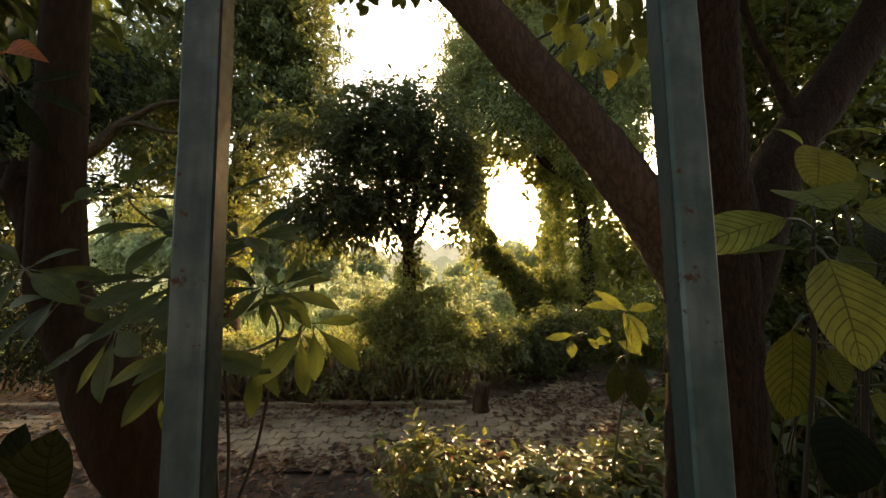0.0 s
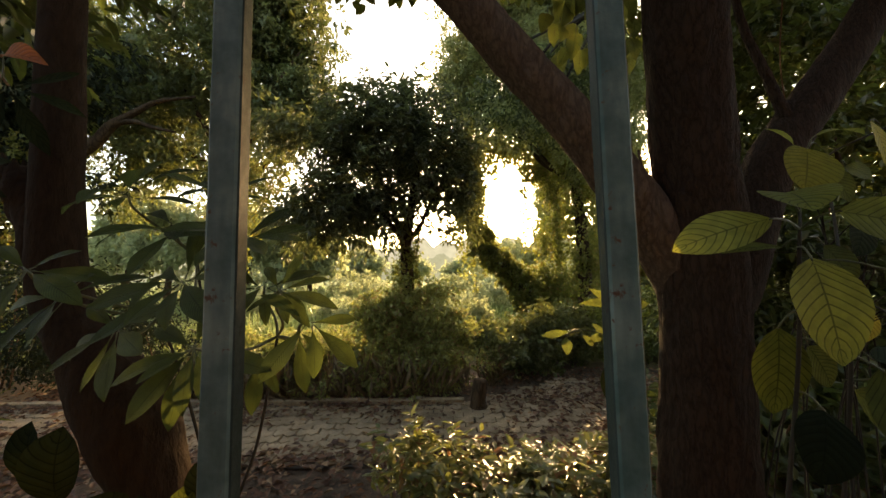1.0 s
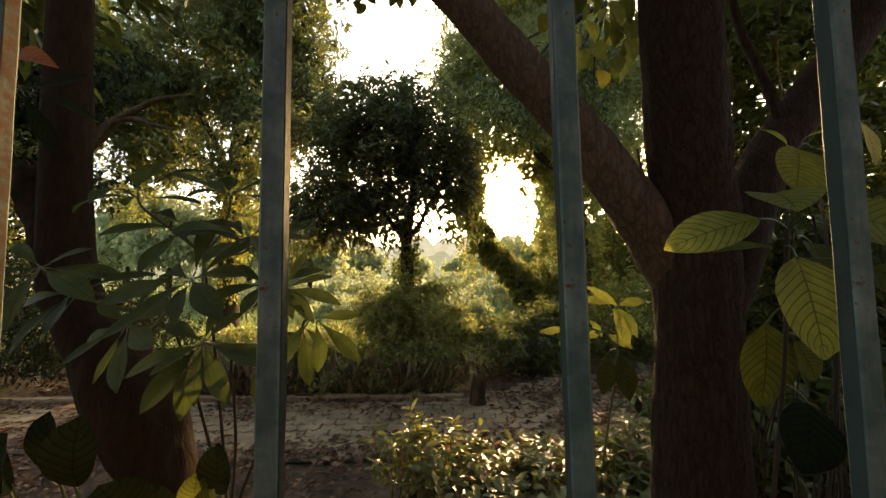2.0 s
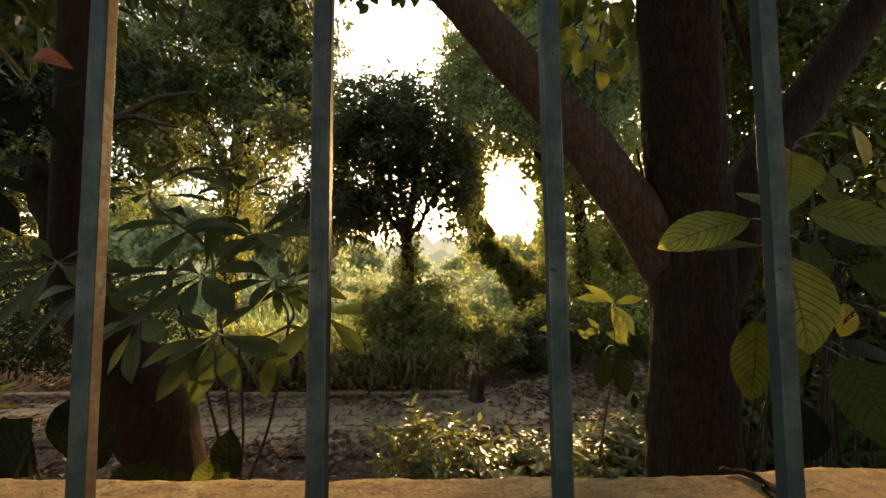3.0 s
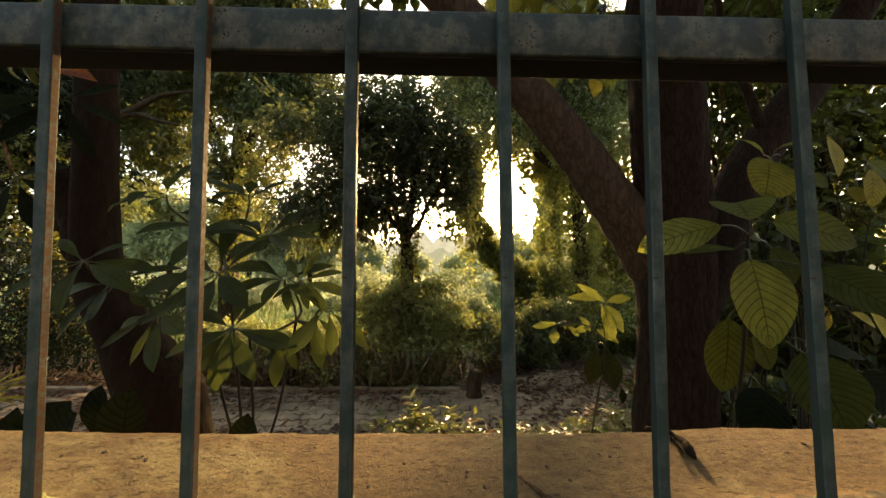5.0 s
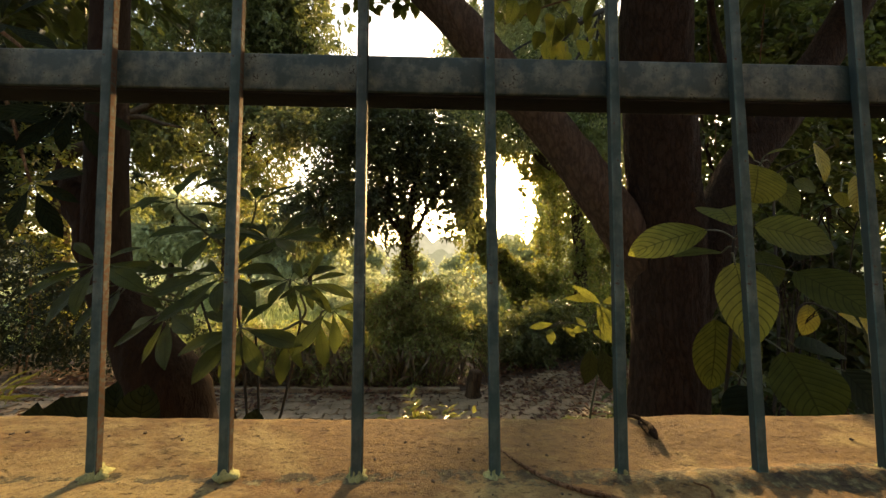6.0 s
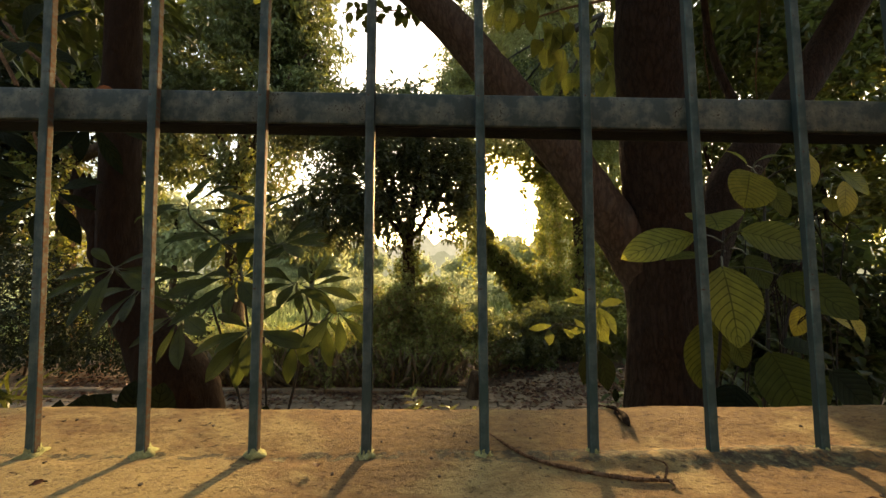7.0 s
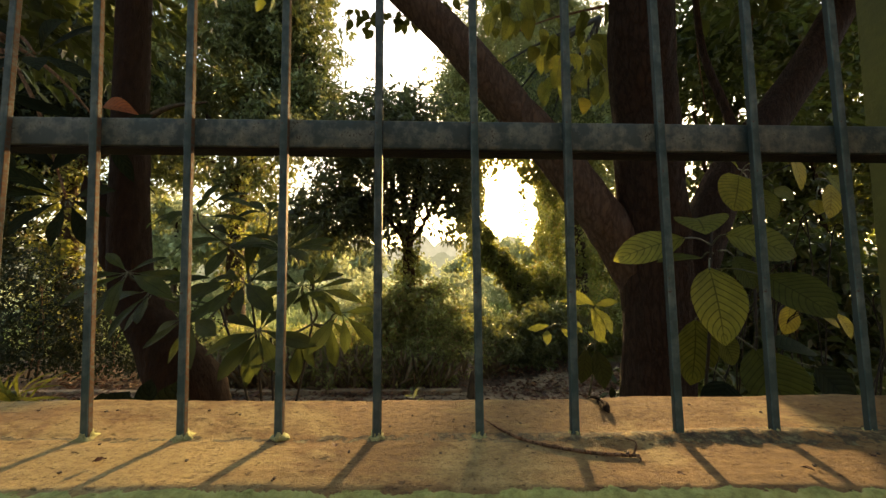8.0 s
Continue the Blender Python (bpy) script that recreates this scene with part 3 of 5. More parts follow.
for i in range(-8, 6):
    verts, faces = collar_shape(i + 20)
    x = bar_foot(i)[0]
    part("mortar_foot", ([(a + x, b, c) for a, b, c in verts], faces), COLLAR, fence, "lump of pale green mortar")


# ---- near trees ----
right_tree = thing("large_tree", (1.14, 1.42, 0), "large tree with dark ridged bark forking into thick limbs", "tree")
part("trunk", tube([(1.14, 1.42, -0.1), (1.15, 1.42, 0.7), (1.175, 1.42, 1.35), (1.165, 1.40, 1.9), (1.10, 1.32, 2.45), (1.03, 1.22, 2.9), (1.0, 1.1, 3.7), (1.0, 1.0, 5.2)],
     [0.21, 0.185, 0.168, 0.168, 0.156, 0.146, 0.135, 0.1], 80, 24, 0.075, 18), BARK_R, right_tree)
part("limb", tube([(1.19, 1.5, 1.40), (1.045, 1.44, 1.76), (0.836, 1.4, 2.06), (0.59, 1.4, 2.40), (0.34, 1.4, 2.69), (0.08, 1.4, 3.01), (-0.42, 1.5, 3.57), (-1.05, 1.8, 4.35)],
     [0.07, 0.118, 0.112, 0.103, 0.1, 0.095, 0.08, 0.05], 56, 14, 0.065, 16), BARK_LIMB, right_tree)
part("limb", tube([(1.24, 1.55, 1.2), (1.5, 1.64, 1.62), (1.86, 1.75, 2.25), (2.2, 1.8, 2.66), (2.6, 1.85, 3.15), (3.3, 1.9, 4.2)],
     [0.12, 0.135, 0.12, 0.115, 0.105, 0.09], 48, 12, 0.06, 14), BARK_R, right_tree)
part("limb", tube([(1.98, 1.72, 2.45), (1.95, 1.8, 2.8), (1.88, 1.9, 3.4), (1.95, 2.0, 4.6)], [0.035, 0.028, 0.022, 0.015], 10, 5, 0.05), BARK_R, right_tree)
# unseen overhead crown, added to keep sky light off trunk and limbs
part("crown", crown([(1.4, 1.9, 5.8, 2.2, 1.8, 1.0), (3.3, 2.2, 5.2, 1.5, 1.5, 1.0), (-1.2, 2.2, 5.6, 1.2, 1.2, 0.8), (2.2, 1.4, 4.4, 0.9, 0.7, 0.3), (1.6, 0.9, 4.5, 0.8, 0.6, 0.3), (3.0, 1.5, 4.5, 0.8, 0.7, 0.3)], 900, 12, 0.17, 0.5, 0.35, seed=3, shell=0.2), LEAF_TALL, right_tree, kind="stuff")

part("twig", tube([(1.06, 1.3, 2.0), (0.96, 1.22, 1.985), (1.03, 1.2, 1.95), (1.08, 1.2, 1.92)], [0.004, 0.0032, 0.0025, 0.0012], 6, 6), BARK_R, right_tree, "thin dead twig on the trunk")

left_tree = thing("leaning_tree", (-1.12, 1.3, 0), "leaning tree with smooth red-brown bark and a broken stub", "tree")
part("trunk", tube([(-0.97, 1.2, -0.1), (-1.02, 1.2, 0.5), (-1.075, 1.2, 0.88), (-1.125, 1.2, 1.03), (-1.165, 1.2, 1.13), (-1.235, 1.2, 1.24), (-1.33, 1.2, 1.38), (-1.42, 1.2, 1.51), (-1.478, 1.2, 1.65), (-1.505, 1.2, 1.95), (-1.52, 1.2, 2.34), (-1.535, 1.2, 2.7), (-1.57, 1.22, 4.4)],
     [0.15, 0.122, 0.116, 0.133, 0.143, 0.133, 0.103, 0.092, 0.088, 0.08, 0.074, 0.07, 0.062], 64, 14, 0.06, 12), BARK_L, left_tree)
part("stub", tube([(-1.47, 1.2, 1.62), (-1.57, 1.22, 1.84), (-1.65, 1.22, 2.0), (-1.70, 1.22, 2.11)], [0.07, 0.074, 0.068, 0.036], 28, 10, 0.3, 13), BARK_L, left_tree, "broken dark branch stub")
for dx, dy, tall in ((-0.025, -0.02, 0.07), (0.012, -0.025, 0.045), (0.03, 0.01, 0.03), (-0.005, 0.025, 0.055)):
    part("splinter", tube([(-1.68 + dx, 1.22 + dy, 2.06), (-1.692 + dx * 1.2, 1.22 + dy, 2.10), (-1.70 + dx * 1.4, 1.22 + dy, 2.10 + tall)], [0.03, 0.022, 0.004], 7, 4, 0.3, 20), BARK_L, left_tree)
# the upper lobe is unseen, added to cut light from the sky
part("crown", crown([(-1.8, 1.6, 4.9, 1.5, 1.4, 0.8), (-3.0, 1.6, 3.9, 0.9, 0.9, 0.8)], 420, 12, 0.16, 0.4, 0.3, seed=4, shell=0.2), LEAF_TREE, left_tree, kind="stuff")


# ---- trees and vines beyond the path ----
def limbs(tree, start, ends, r, mat, seed=0):
    rng = random.Random(seed)
    for x, y, z in ends:
        a = Vector(start)
        b = Vector((x, y, z))
        mids = [a.lerp(b, t) + Vector((rng.uniform(-1, 1), rng.uniform(-1, 1), rng.uniform(-0.3, 1))) * (b - a).length * 0.08 for t in (0.33, 0.66)]
        part("limb", tube([a, *mids, b], [r, r * 0.7, r * 0.45, r * 0.15], 9, 5, 0.08), mat, tree)


mid_tree = thing("small_tree", (-0.57, 5.5, 0), "small tree with a dark domed crown and forked trunk", "tree")
part("trunk", tube([(-0.56, 5.5, -0.05), (-0.56, 5.5, 0.9), (-0.58, 5.5, 1.7), (-0.60, 5.5, 2.25), (-0.48, 5.5, 2.9), (-0.4, 5.5, 3.7), (-0.5, 5.5, 4.4)], [0.17, 0.12, 0.105, 0.095, 0.07, 0.05, 0.02], 14, 8, 0.1), BARK_FAR, mid_tree)
limbs(mid_tree, (-0.60, 5.5, 2.15), [(-0.98, 5.5, 3.9), (-1.9, 5.4, 3.4), (-0.2, 5.6, 3.7), (0.2, 5.5, 3.2), (-1.4, 5.6, 4.3)], 0.055, BARK_FAR, 2)
part("crown", crown([(-0.75, 5.5, 3.95, 1.15, 1.0, 0.85), (-1.5, 5.5, 4.1, 0.9, 0.8, 0.6), (-0.05, 5.5, 3.6, 0.65, 0.7, 0.8), (-1.5, 5.45, 3.3, 0.55, 0.6, 0.6), (-1.95, 5.45, 3.15, 0.4, 0.5, 0.4), (-1.9, 5.4, 2.6, 0.5, 0.4, 0.35), (-1.45, 5.45, 2.6, 0.4, 0.4, 0.35), (-0.8, 5.5, 4.55, 0.8, 0.7, 0.42), (0.3, 5.5, 3.1, 0.32, 0.5, 0.6), (-1.2, 5.4, 2.85, 0.5, 0.5, 0.35), (-2.2, 5.45, 2.7, 0.5, 0.5, 0.35), (-2.3, 5.5, 4.05, 0.55, 0.5, 0.32), (-0.7, 5.45, 3.1, 0.6, 0.4, 0.3), (0.5, 5.5, 3.6, 0.3, 0.4, 0.7), (-2.75, 5.5, 4.15, 0.4, 0.5, 0.35)],
     2350, 11, 0.12, 0.32, 0.2, seed=11, shell=0.12, ragged=0.7, flat=0.6, level=0.45), LEAF_MID, mid_tree, kind="stuff")
part("low_spray", crown([(-1.9, 5.4, 2.75, 0.7, 0.5, 0.5), (-0.95, 5.4, 2.7, 0.5, 0.4, 0.35), (0.25, 5.5, 2.7, 0.3, 0.4, 0.55), (-2.5, 5.4, 2.6, 0.4, 0.4, 0.3), (-0.35, 5.4, 2.75, 0.35, 0.3, 0.3), (-2.3, 5.4, 2.4, 0.45, 0.3, 0.4), (-1.5, 5.4, 2.35, 0.4, 0.3, 0.35), (0.5, 5.5, 2.8, 0.2, 0.3, 0.5), (-0.95, 5.4, 2.45, 0.25, 0.3, 0.3)], 430, 8, 0.12, 0.34, 0.2, seed=13, droop=0.7), LEAF_MID, mid_tree, "drooping leafy sprays", kind="stuff")
part("creeper", crown([(-0.57, 5.45, 1.6, 0.19, 0.19, 0.55), (-0.55, 5.45, 2.15, 0.16, 0.16, 0.4)], 190, 8, 0.055, 0.6, 0.08, seed=12), LEAF_VINE, mid_tree, "sunlit creeper on the trunk", kind="stuff")

tall_tree = thing("tall_tree", (-5.6, 8.7, 0), "tall dense tree with dark green clumped foliage", "tree", "background trees")
part("trunk", tube([(-5.6, 8.7, -0.1), (-5.65, 8.7, 2.5), (-5.5, 8.7, 5.0), (-5.4, 8.7, 8)], [0.28, 0.2, 0.17, 0.08], 12, 6, 0.08), BARK_FAR, tall_tree)
limbs(tall_tree, (-5.6, 8.7, 3.8), [(-8.0, 8.4, 5.9), (-3.4, 8.4, 5.6), (-6.8, 8.3, 6.8), (-4.2, 8.5, 7.2), (-3.5, 8.2, 7.6)], 0.12, BARK_FAR, 6)
part("crown", crown([(-8.3, 8.6, 6.4, 2.1, 1.6, 1.9), (-6.2, 8.5, 7.2, 2.0, 1.6, 1.8), (-4.4, 8.5, 6.3, 1.4, 1.4, 1.3), (-3.75, 8.3, 8.1, 1.05, 1.2, 1.2), (-7.0, 8.5, 5.0, 1.5, 1.2, 0.8), (-3.4, 8.2, 5.3, 0.75, 0.9, 0.7), (-5.2, 8.4, 9.4, 2.6, 1.6, 1.2), (-10.5, 8.5, 7.5, 1.8, 1.6, 2.4), (-5.2, 8.3, 4.4, 0.7, 0.8, 0.8), (-7.4, 8.9, 3.9, 1.3, 0.8, 0.5), (-9.5, 8.8, 4.4, 1.4, 0.8, 1.0), (-6.3, 8.3, 4.7, 1.6, 1.0, 0.9), (-5.0, 8.1, 3.7, 1.1, 0.8, 0.8), (-8.4, 8.4, 3.3, 1.2, 0.8, 0.7), (-4.3, 8.0, 5.0, 1.0, 0.9, 0.9), (-3.3, 8.1, 6.3, 0.7, 0.8, 0.8), (-3.35, 8.2, 7.1, 0.8, 0.8, 0.9), (-3.9, 8.2, 6.2, 0.9, 0.8, 0.8)],
     6300, 11, 0.155, 0.42, 0.26, seed=21, sub=300), LEAF_FAR, tall_tree, kind="stuff")
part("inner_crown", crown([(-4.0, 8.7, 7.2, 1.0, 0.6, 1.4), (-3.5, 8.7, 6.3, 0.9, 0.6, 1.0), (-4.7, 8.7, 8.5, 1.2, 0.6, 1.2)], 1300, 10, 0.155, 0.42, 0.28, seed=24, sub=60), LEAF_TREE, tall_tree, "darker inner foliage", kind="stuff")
part("vine", crown([(-4.4, 7.9, 3.4, 0.38, 0.4, 0.8), (-4.15, 7.8, 4.2, 0.38, 0.4, 0.8), (-5.5, 8.4, 2.2, 0.45, 0.4, 1.4), (-5.6, 8.4, 3.6, 0.5, 0.4, 1.0), (-3.9, 8.0, 4.8, 0.3, 0.3, 0.8)], 620, 9, 0.09, 0.6, 0.16, seed=22), LEAF_VINE, tall_tree, "yellow sunlit vine hanging from the tree", kind="stuff")

feather_tree = thing("feathery_tree", (4.4, 10.2, 0), "tall feathery tree with fine pale green leaves", "tree", "background trees")
part("trunk", tube([(4.4, 10.2, -0.1), (4.3, 10.1, 3), (4.0, 10.0, 5.5), (3.6, 9.8, 8)], [0.24, 0.18, 0.14, 0.06], 12, 6, 0.08), BARK_FAR, feather_tree)
limbs(feather_tree, (4.2, 10.1, 4.4), [(1.2, 9.4, 7.0), (2.4, 9.4, 6.4), (5.6, 9.6, 7.2), (2.0, 9.2, 5.6)], 0.1, BARK_FAR, 8)
part("crown", crown([(0.85, 9.4, 7.3, 1.0, 1.1, 1.5), (2.5, 9.5, 7.5, 1.6, 1.4, 1.7), (4.6, 9.5, 7.6, 1.8, 1.4, 1.9), (2.1, 9.2, 5.75, 1.4, 1.1, 0.75), (4.5, 9.2, 5.6, 1.4, 1.2, 1.2), (0.55, 9.2, 5.5, 0.65, 0.8, 0.8), (1.4, 9.2, 6.1, 0.9, 0.9, 0.7), (1.4, 9.5, 9.3, 1.3, 1.2, 1.1), (3.4, 9.6, 9.6, 1.9, 1.2, 1.2), (3.4, 9.2, 6.4, 1.2, 1.0, 0.9), (0.3, 9.3, 6.6, 0.5, 0.7, 0.8)],
     6900, 14, 0.14, 0.32, 0.28, seed=31, sub=300), LEAF_FEATHER, feather_tree, kind="stuff")

part("creeper", crown([(4.35, 10.0, 1.0, 0.5, 0.4, 1.2), (4.3, 9.9, 3.0, 0.5, 0.4, 1.2), (4.1, 9.8, 4.8, 0.6, 0.5, 0.9)], 700, 9, 0.1, 0.6, 0.2, 0.6, seed=33), LEAF_VINE, feather_tree, "creeper climbing the trunk", kind="stuff")

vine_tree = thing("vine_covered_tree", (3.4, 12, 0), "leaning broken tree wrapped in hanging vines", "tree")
part("trunk", tube([(3.4, 12, -0.1), (3.15, 12, 0.5), (2.75, 12, 1.3), (2.1, 12, 2.0), (1.45, 12, 2.6), (1.2, 12, 3.9), (1.35, 12.1, 6.2)], [0.3, 0.28, 0.26, 0.22, 0.18, 0.12, 0.05], 12, 6, 0.1), BARK_FAR, vine_tree)
part("vine", crown([(3.15, 12, 0.5, 0.46, 0.4, 0.6), (2.95, 12, 1.0, 0.52, 0.4, 0.55), (2.55, 12, 1.6, 0.52, 0.4, 0.45), (1.95, 12, 2.15, 0.5, 0.4, 0.42), (1.45, 12, 2.85, 0.42, 0.4, 0.6)], 1500, 9, 0.11, 0.65, 0.16, seed=41, lane=False), LEAF_VINE, vine_tree, "thick creeper round the trunk", kind="stuff")
part("vine", crown([(1.05, 12, 4.25, 0.45, 0.4, 1.5)], 420, 9, 0.11, 0.65, 0.16, seed=42), LEAF_VINE, vine_tree, "creeper hanging from the broken head", kind="stuff")
rng = np.random.default_rng(7)
tops = [(x, 12.0 + 0.8 * rng.random(), 6.4 + 0.6 * rng.random()) for x in np.concatenate([np.linspace(0.7, 1.5, 10), np.linspace(1.55, 4.25, 50), np.linspace(3.7, 7.6, 70)])]
drops = [(0.5 + 1.5 * rng.random() ** 1.6) if 1.54 < t[0] < 3.6 else (1.6 + 4.6 * rng.random()) for t in tops]
part("hanging_vines", strands(tops, drops, 0.12, 43, 62, 0.2), LEAF_VINE, vine_tree, "curtain of leafy hanging vines", kind="stuff")
part("hanging_vines", strands([(2.92, 11.6, 6.2), (3.0, 11.62, 6.2)], [3.9, 3.3], 0.1, 44, 70, 0.05, lane=False), LEAF_VINE, vine_tree, "single vine strand before the sun", kind="stuff")
part("hanging_vines", strands([(3.72, 11.8, 6.2), (3.9, 11.9, 6.2)], [3.8, 3.4], 0.1, 48, 34, 0.08, lane=False), LEAF_VINE, vine_tree, "thin sunlit vine strands", kind="stuff")
part("vine_knot", crown([(3.07, 12.0, 4.6, 0.1, 0.2, 0.24), (3.3, 12.0, 5.25, 0.3, 0.3, 0.3)], 70, 9, 0.1, 0.65, 0.1, seed=47, lane=False), LEAF_VINE, vine_tree, "knot of creeper hanging before the sun", kind="stuff")
part("vine_roof", crown([(2.7, 12.3, 6.8, 1.7, 0.6, 0.6), (5.4, 12.3, 6.3, 1.7, 0.7, 0.8), (4.2, 12.4, 7.3, 2.3, 0.7, 0.7)], 560, 10, 0.13, 0.55, 0.3, seed=45), LEAF_VINE, vine_tree, "vines spread over the branches", kind="stuff")

# added tree; fills in for the vine curtain, clear of the wall's sun
far_right = thing("feathery_tree", (9.6, 28, 0), "far foliage added in place of the vine curtain beside the bright gap", "tree", "background trees")
part("trunk", tube([(9.6, 28, -0.1), (9.5, 28, 4), (9.7, 28, 9), (9.4, 28, 13)], [0.3, 0.24, 0.18, 0.08], 10, 6, 0.08), BARK_FAR, far_right)
part("crown", crown([(9.3, 28, 4.5, 1.35, 0.9, 2.6), (9.2, 28, 8.2, 1.2, 0.9, 2.4), (9.6, 28, 11.5, 1.5, 1.0, 2.2)], 1500, 10, 0.26, 0.5, 0.5, seed=49, lane=False), LEAF_FEATHER, far_right, kind="stuff")

mound = thing("vine_mound", (4.3, 12.4, 0), "tall mound of creepers over a dead bush", "shrub")
part("foliage", crown([(4.0, 12.4, 0.6, 0.8, 0.8, 1.5), (3.72, 12.2, 1.85, 0.5, 0.5, 0.42), (4.9, 12.5, 0.8, 0.85, 0.8, 1.7), (5.9, 12.5, 1.1, 0.85, 0.8, 2.1), (7.4, 12.6, 1.4, 1.0, 0.8, 2.5)], 1500, 10, 0.13, 0.6, 0.26, seed=46, sub=60), LEAF_VINE, mound, kind="stuff")


# ---- hedge and shrubs ----
def shrub(name, at, label, lobes, clusters, per, size, mat, seed, group="", stems=6, **more):
    t = thing(name, at, label, "shrub", group)
    rng = random.Random(seed)
    for k in range(stems):
        l = lobes[k % len(lobes)]
        b = Vector((l[0] + rng.uniform(-0.2, 0.2) * l[3], l[1] + rng.uniform(-0.2, 0.2) * l[4], -0.04))
        e = Vector((l[0] + rng.uniform(-0.7, 0.7) * l[3], l[1] + rng.uniform(-0.6, 0.6) * l[4], l[2] + 0.5 * l[5]))
        part("stem", tube([b, b.lerp(e, 0.5) + Vector((rng.uniform(-0.1, 0.1), 0, 0)), e], [0.016, 0.011, 0.004], 6, 4), TWIG, t)
    part("foliage", crown(lobes, clusters, per, size, seed=seed, **more), mat, t, kind="stuff")
    return t


shrub("hedge_shrub", (-0.5, 5.1, 0), "leafy green mound of shrub and creeper beside the path",
      [(-0.65, 5.1, 0.72, 0.72, 0.55, 0.75), (0.0, 5.0, 0.6, 0.6, 0.5, 0.62), (-0.2, 5.2, 1.15, 0.4, 0.4, 0.35), (-0.95, 5.2, 1.1, 0.35, 0.4, 0.3), (-0.58, 5.2, 1.3, 0.4, 0.4, 0.36), (-0.5, 4.75, 0.35, 0.8, 0.25, 0.34), (-0.95, 4.6, 0.22, 0.6, 0.18, 0.24), (0.3, 4.7, 0.3, 0.4, 0.25, 0.32), (-0.4, 4.55, 0.2, 0.6, 0.16, 0.22), (-0.1, 4.6, 0.5, 0.5, 0.2, 0.35)], 3000, 10, 0.06, LEAF_HEDGE, 51, "hedge", sub=130, slim=0.55, spread=0.13, flat=0.8, shell=0.7)
shrub("hedge_shrub", (-1.9, 5.2, 0), "low tangled green shrub with dry stems", [(-1.6, 5.2, 0.42, 0.7, 0.5, 0.38), (-2.4, 5.2, 0.4, 0.7, 0.5, 0.36), (-3.2, 5.3, 0.4, 0.7, 0.5, 0.4), (-1.8, 4.6, 0.25, 0.9, 0.2, 0.27), (-3.0, 4.65, 0.25, 0.9, 0.2, 0.27), (-2.2, 4.8, 0.5, 0.9, 0.2, 0.25)], 2400, 9, 0.06, LEAF_HEDGE, 52, "hedge", sub=90, slim=0.55, spread=0.13, flat=0.8, shell=0.7)
shrub("hedge_shrub", (0.95, 5.4, 0), "dark green shrub at the bend of the path", [(0.65, 5.2, 0.42, 0.5, 0.45, 0.44), (1.25, 5.6, 0.45, 0.6, 0.5, 0.5), (2.0, 6.0, 0.55, 0.7, 0.5, 0.58)], 1700, 9, 0.07, LEAF_FAR, 53, "hedge", slim=0.6, spread=0.15, sub=70, flat=0.8, shell=0.7)
shrub("hedge_shrub", (3.2, 6.4, 0), "dark green shrub behind the path", [(2.9, 6.5, 0.5, 0.7, 0.5, 0.5), (4.0, 6.4, 0.7, 0.9, 0.6, 0.7), (5.2, 6.2, 0.8, 1.0, 0.7, 0.8)], 900, 9, 0.095, LEAF_TALL, 54, "hedge", slim=0.5)
shrub("dark_shrub", (-6.1, 5.2, 0), "leafy shrub under the trees, shade put into its leaf colour", [(-5.4, 5.2, 0.85, 0.8, 0.6, 0.85), (-6.6, 5.1, 1.0, 0.9, 0.6, 0.95), (-4.5, 5.2, 0.55, 0.7, 0.5, 0.55), (-8, 5.4, 0.9, 1.0, 0.7, 0.95)], 1700, 10, 0.075, LEAF_SHADE, 55, "shrubs on the far side")
shrub("dark_shrub", (2.8, 2.7, 0), "dark leafy undergrowth beside the large tree", [(2.2, 2.5, 0.5, 0.5, 0.4, 0.5), (2.9, 2.8, 0.75, 0.7, 0.5, 0.75), (3.9, 3.0, 0.9, 0.8, 0.5, 0.9), (2.5, 3.2, 1.3, 0.5, 0.4, 0.5), (3.5, 3.0, 1.9, 0.6, 0.5, 0.6)], 1100, 9, 0.11, LEAF_TREE, 59, "shrubs by the wall", stems=14, sub=50, slim=0.5)
vine_post = thing("vine_clad_trunk", (-7.3, 6.2, 0), "old trunk wrapped in yellow-lit creeper", "tree")
part("trunk", tube([(-7.3, 6.2, -0.05), (-7.4, 6.2, 1.8), (-7.6, 6.3, 4.2)], [0.2, 0.16, 0.1], 12, 6, 0.1), BARK_FAR, vine_post)
part("limb", tube([(-7.55, 6.3, 3.9), (-7.15, 6.35, 4.1), (-6.84, 6.4, 4.35), (-6.58, 6.4, 4.66), (-6.17, 6.4, 4.9), (-5.67, 6.4, 5.15), (-5.0, 6.5, 5.3)], [0.13, 0.12, 0.105, 0.09, 0.065, 0.045, 0.02], 12, 7, 0.1), BARK_FAR, vine_post)
part("limb", tube([(-6.5, 6.4, 4.72), (-6.1, 6.4, 4.74), (-5.75, 6.4, 4.62), (-5.3, 6.4, 4.52)], [0.06, 0.05, 0.04, 0.02], 10, 6, 0.1), BARK_FAR, vine_post)
part("creeper", crown([(-7.25, 6.1, 1.3, 0.5, 0.4, 1.0), (-7.5, 6.1, 2.6, 0.55, 0.4, 0.9), (-7.7, 6.2, 3.8, 0.5, 0.5, 0.5)], 520, 10, 0.085, 0.6, 0.18, seed=56), LEAF_VINE, vine_post, kind="stuff")
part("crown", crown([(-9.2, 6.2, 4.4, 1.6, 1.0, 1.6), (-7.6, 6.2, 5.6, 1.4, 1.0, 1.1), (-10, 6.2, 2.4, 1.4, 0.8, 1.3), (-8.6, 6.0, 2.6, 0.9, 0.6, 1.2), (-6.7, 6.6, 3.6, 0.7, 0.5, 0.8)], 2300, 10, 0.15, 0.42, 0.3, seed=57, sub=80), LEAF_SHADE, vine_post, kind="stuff")

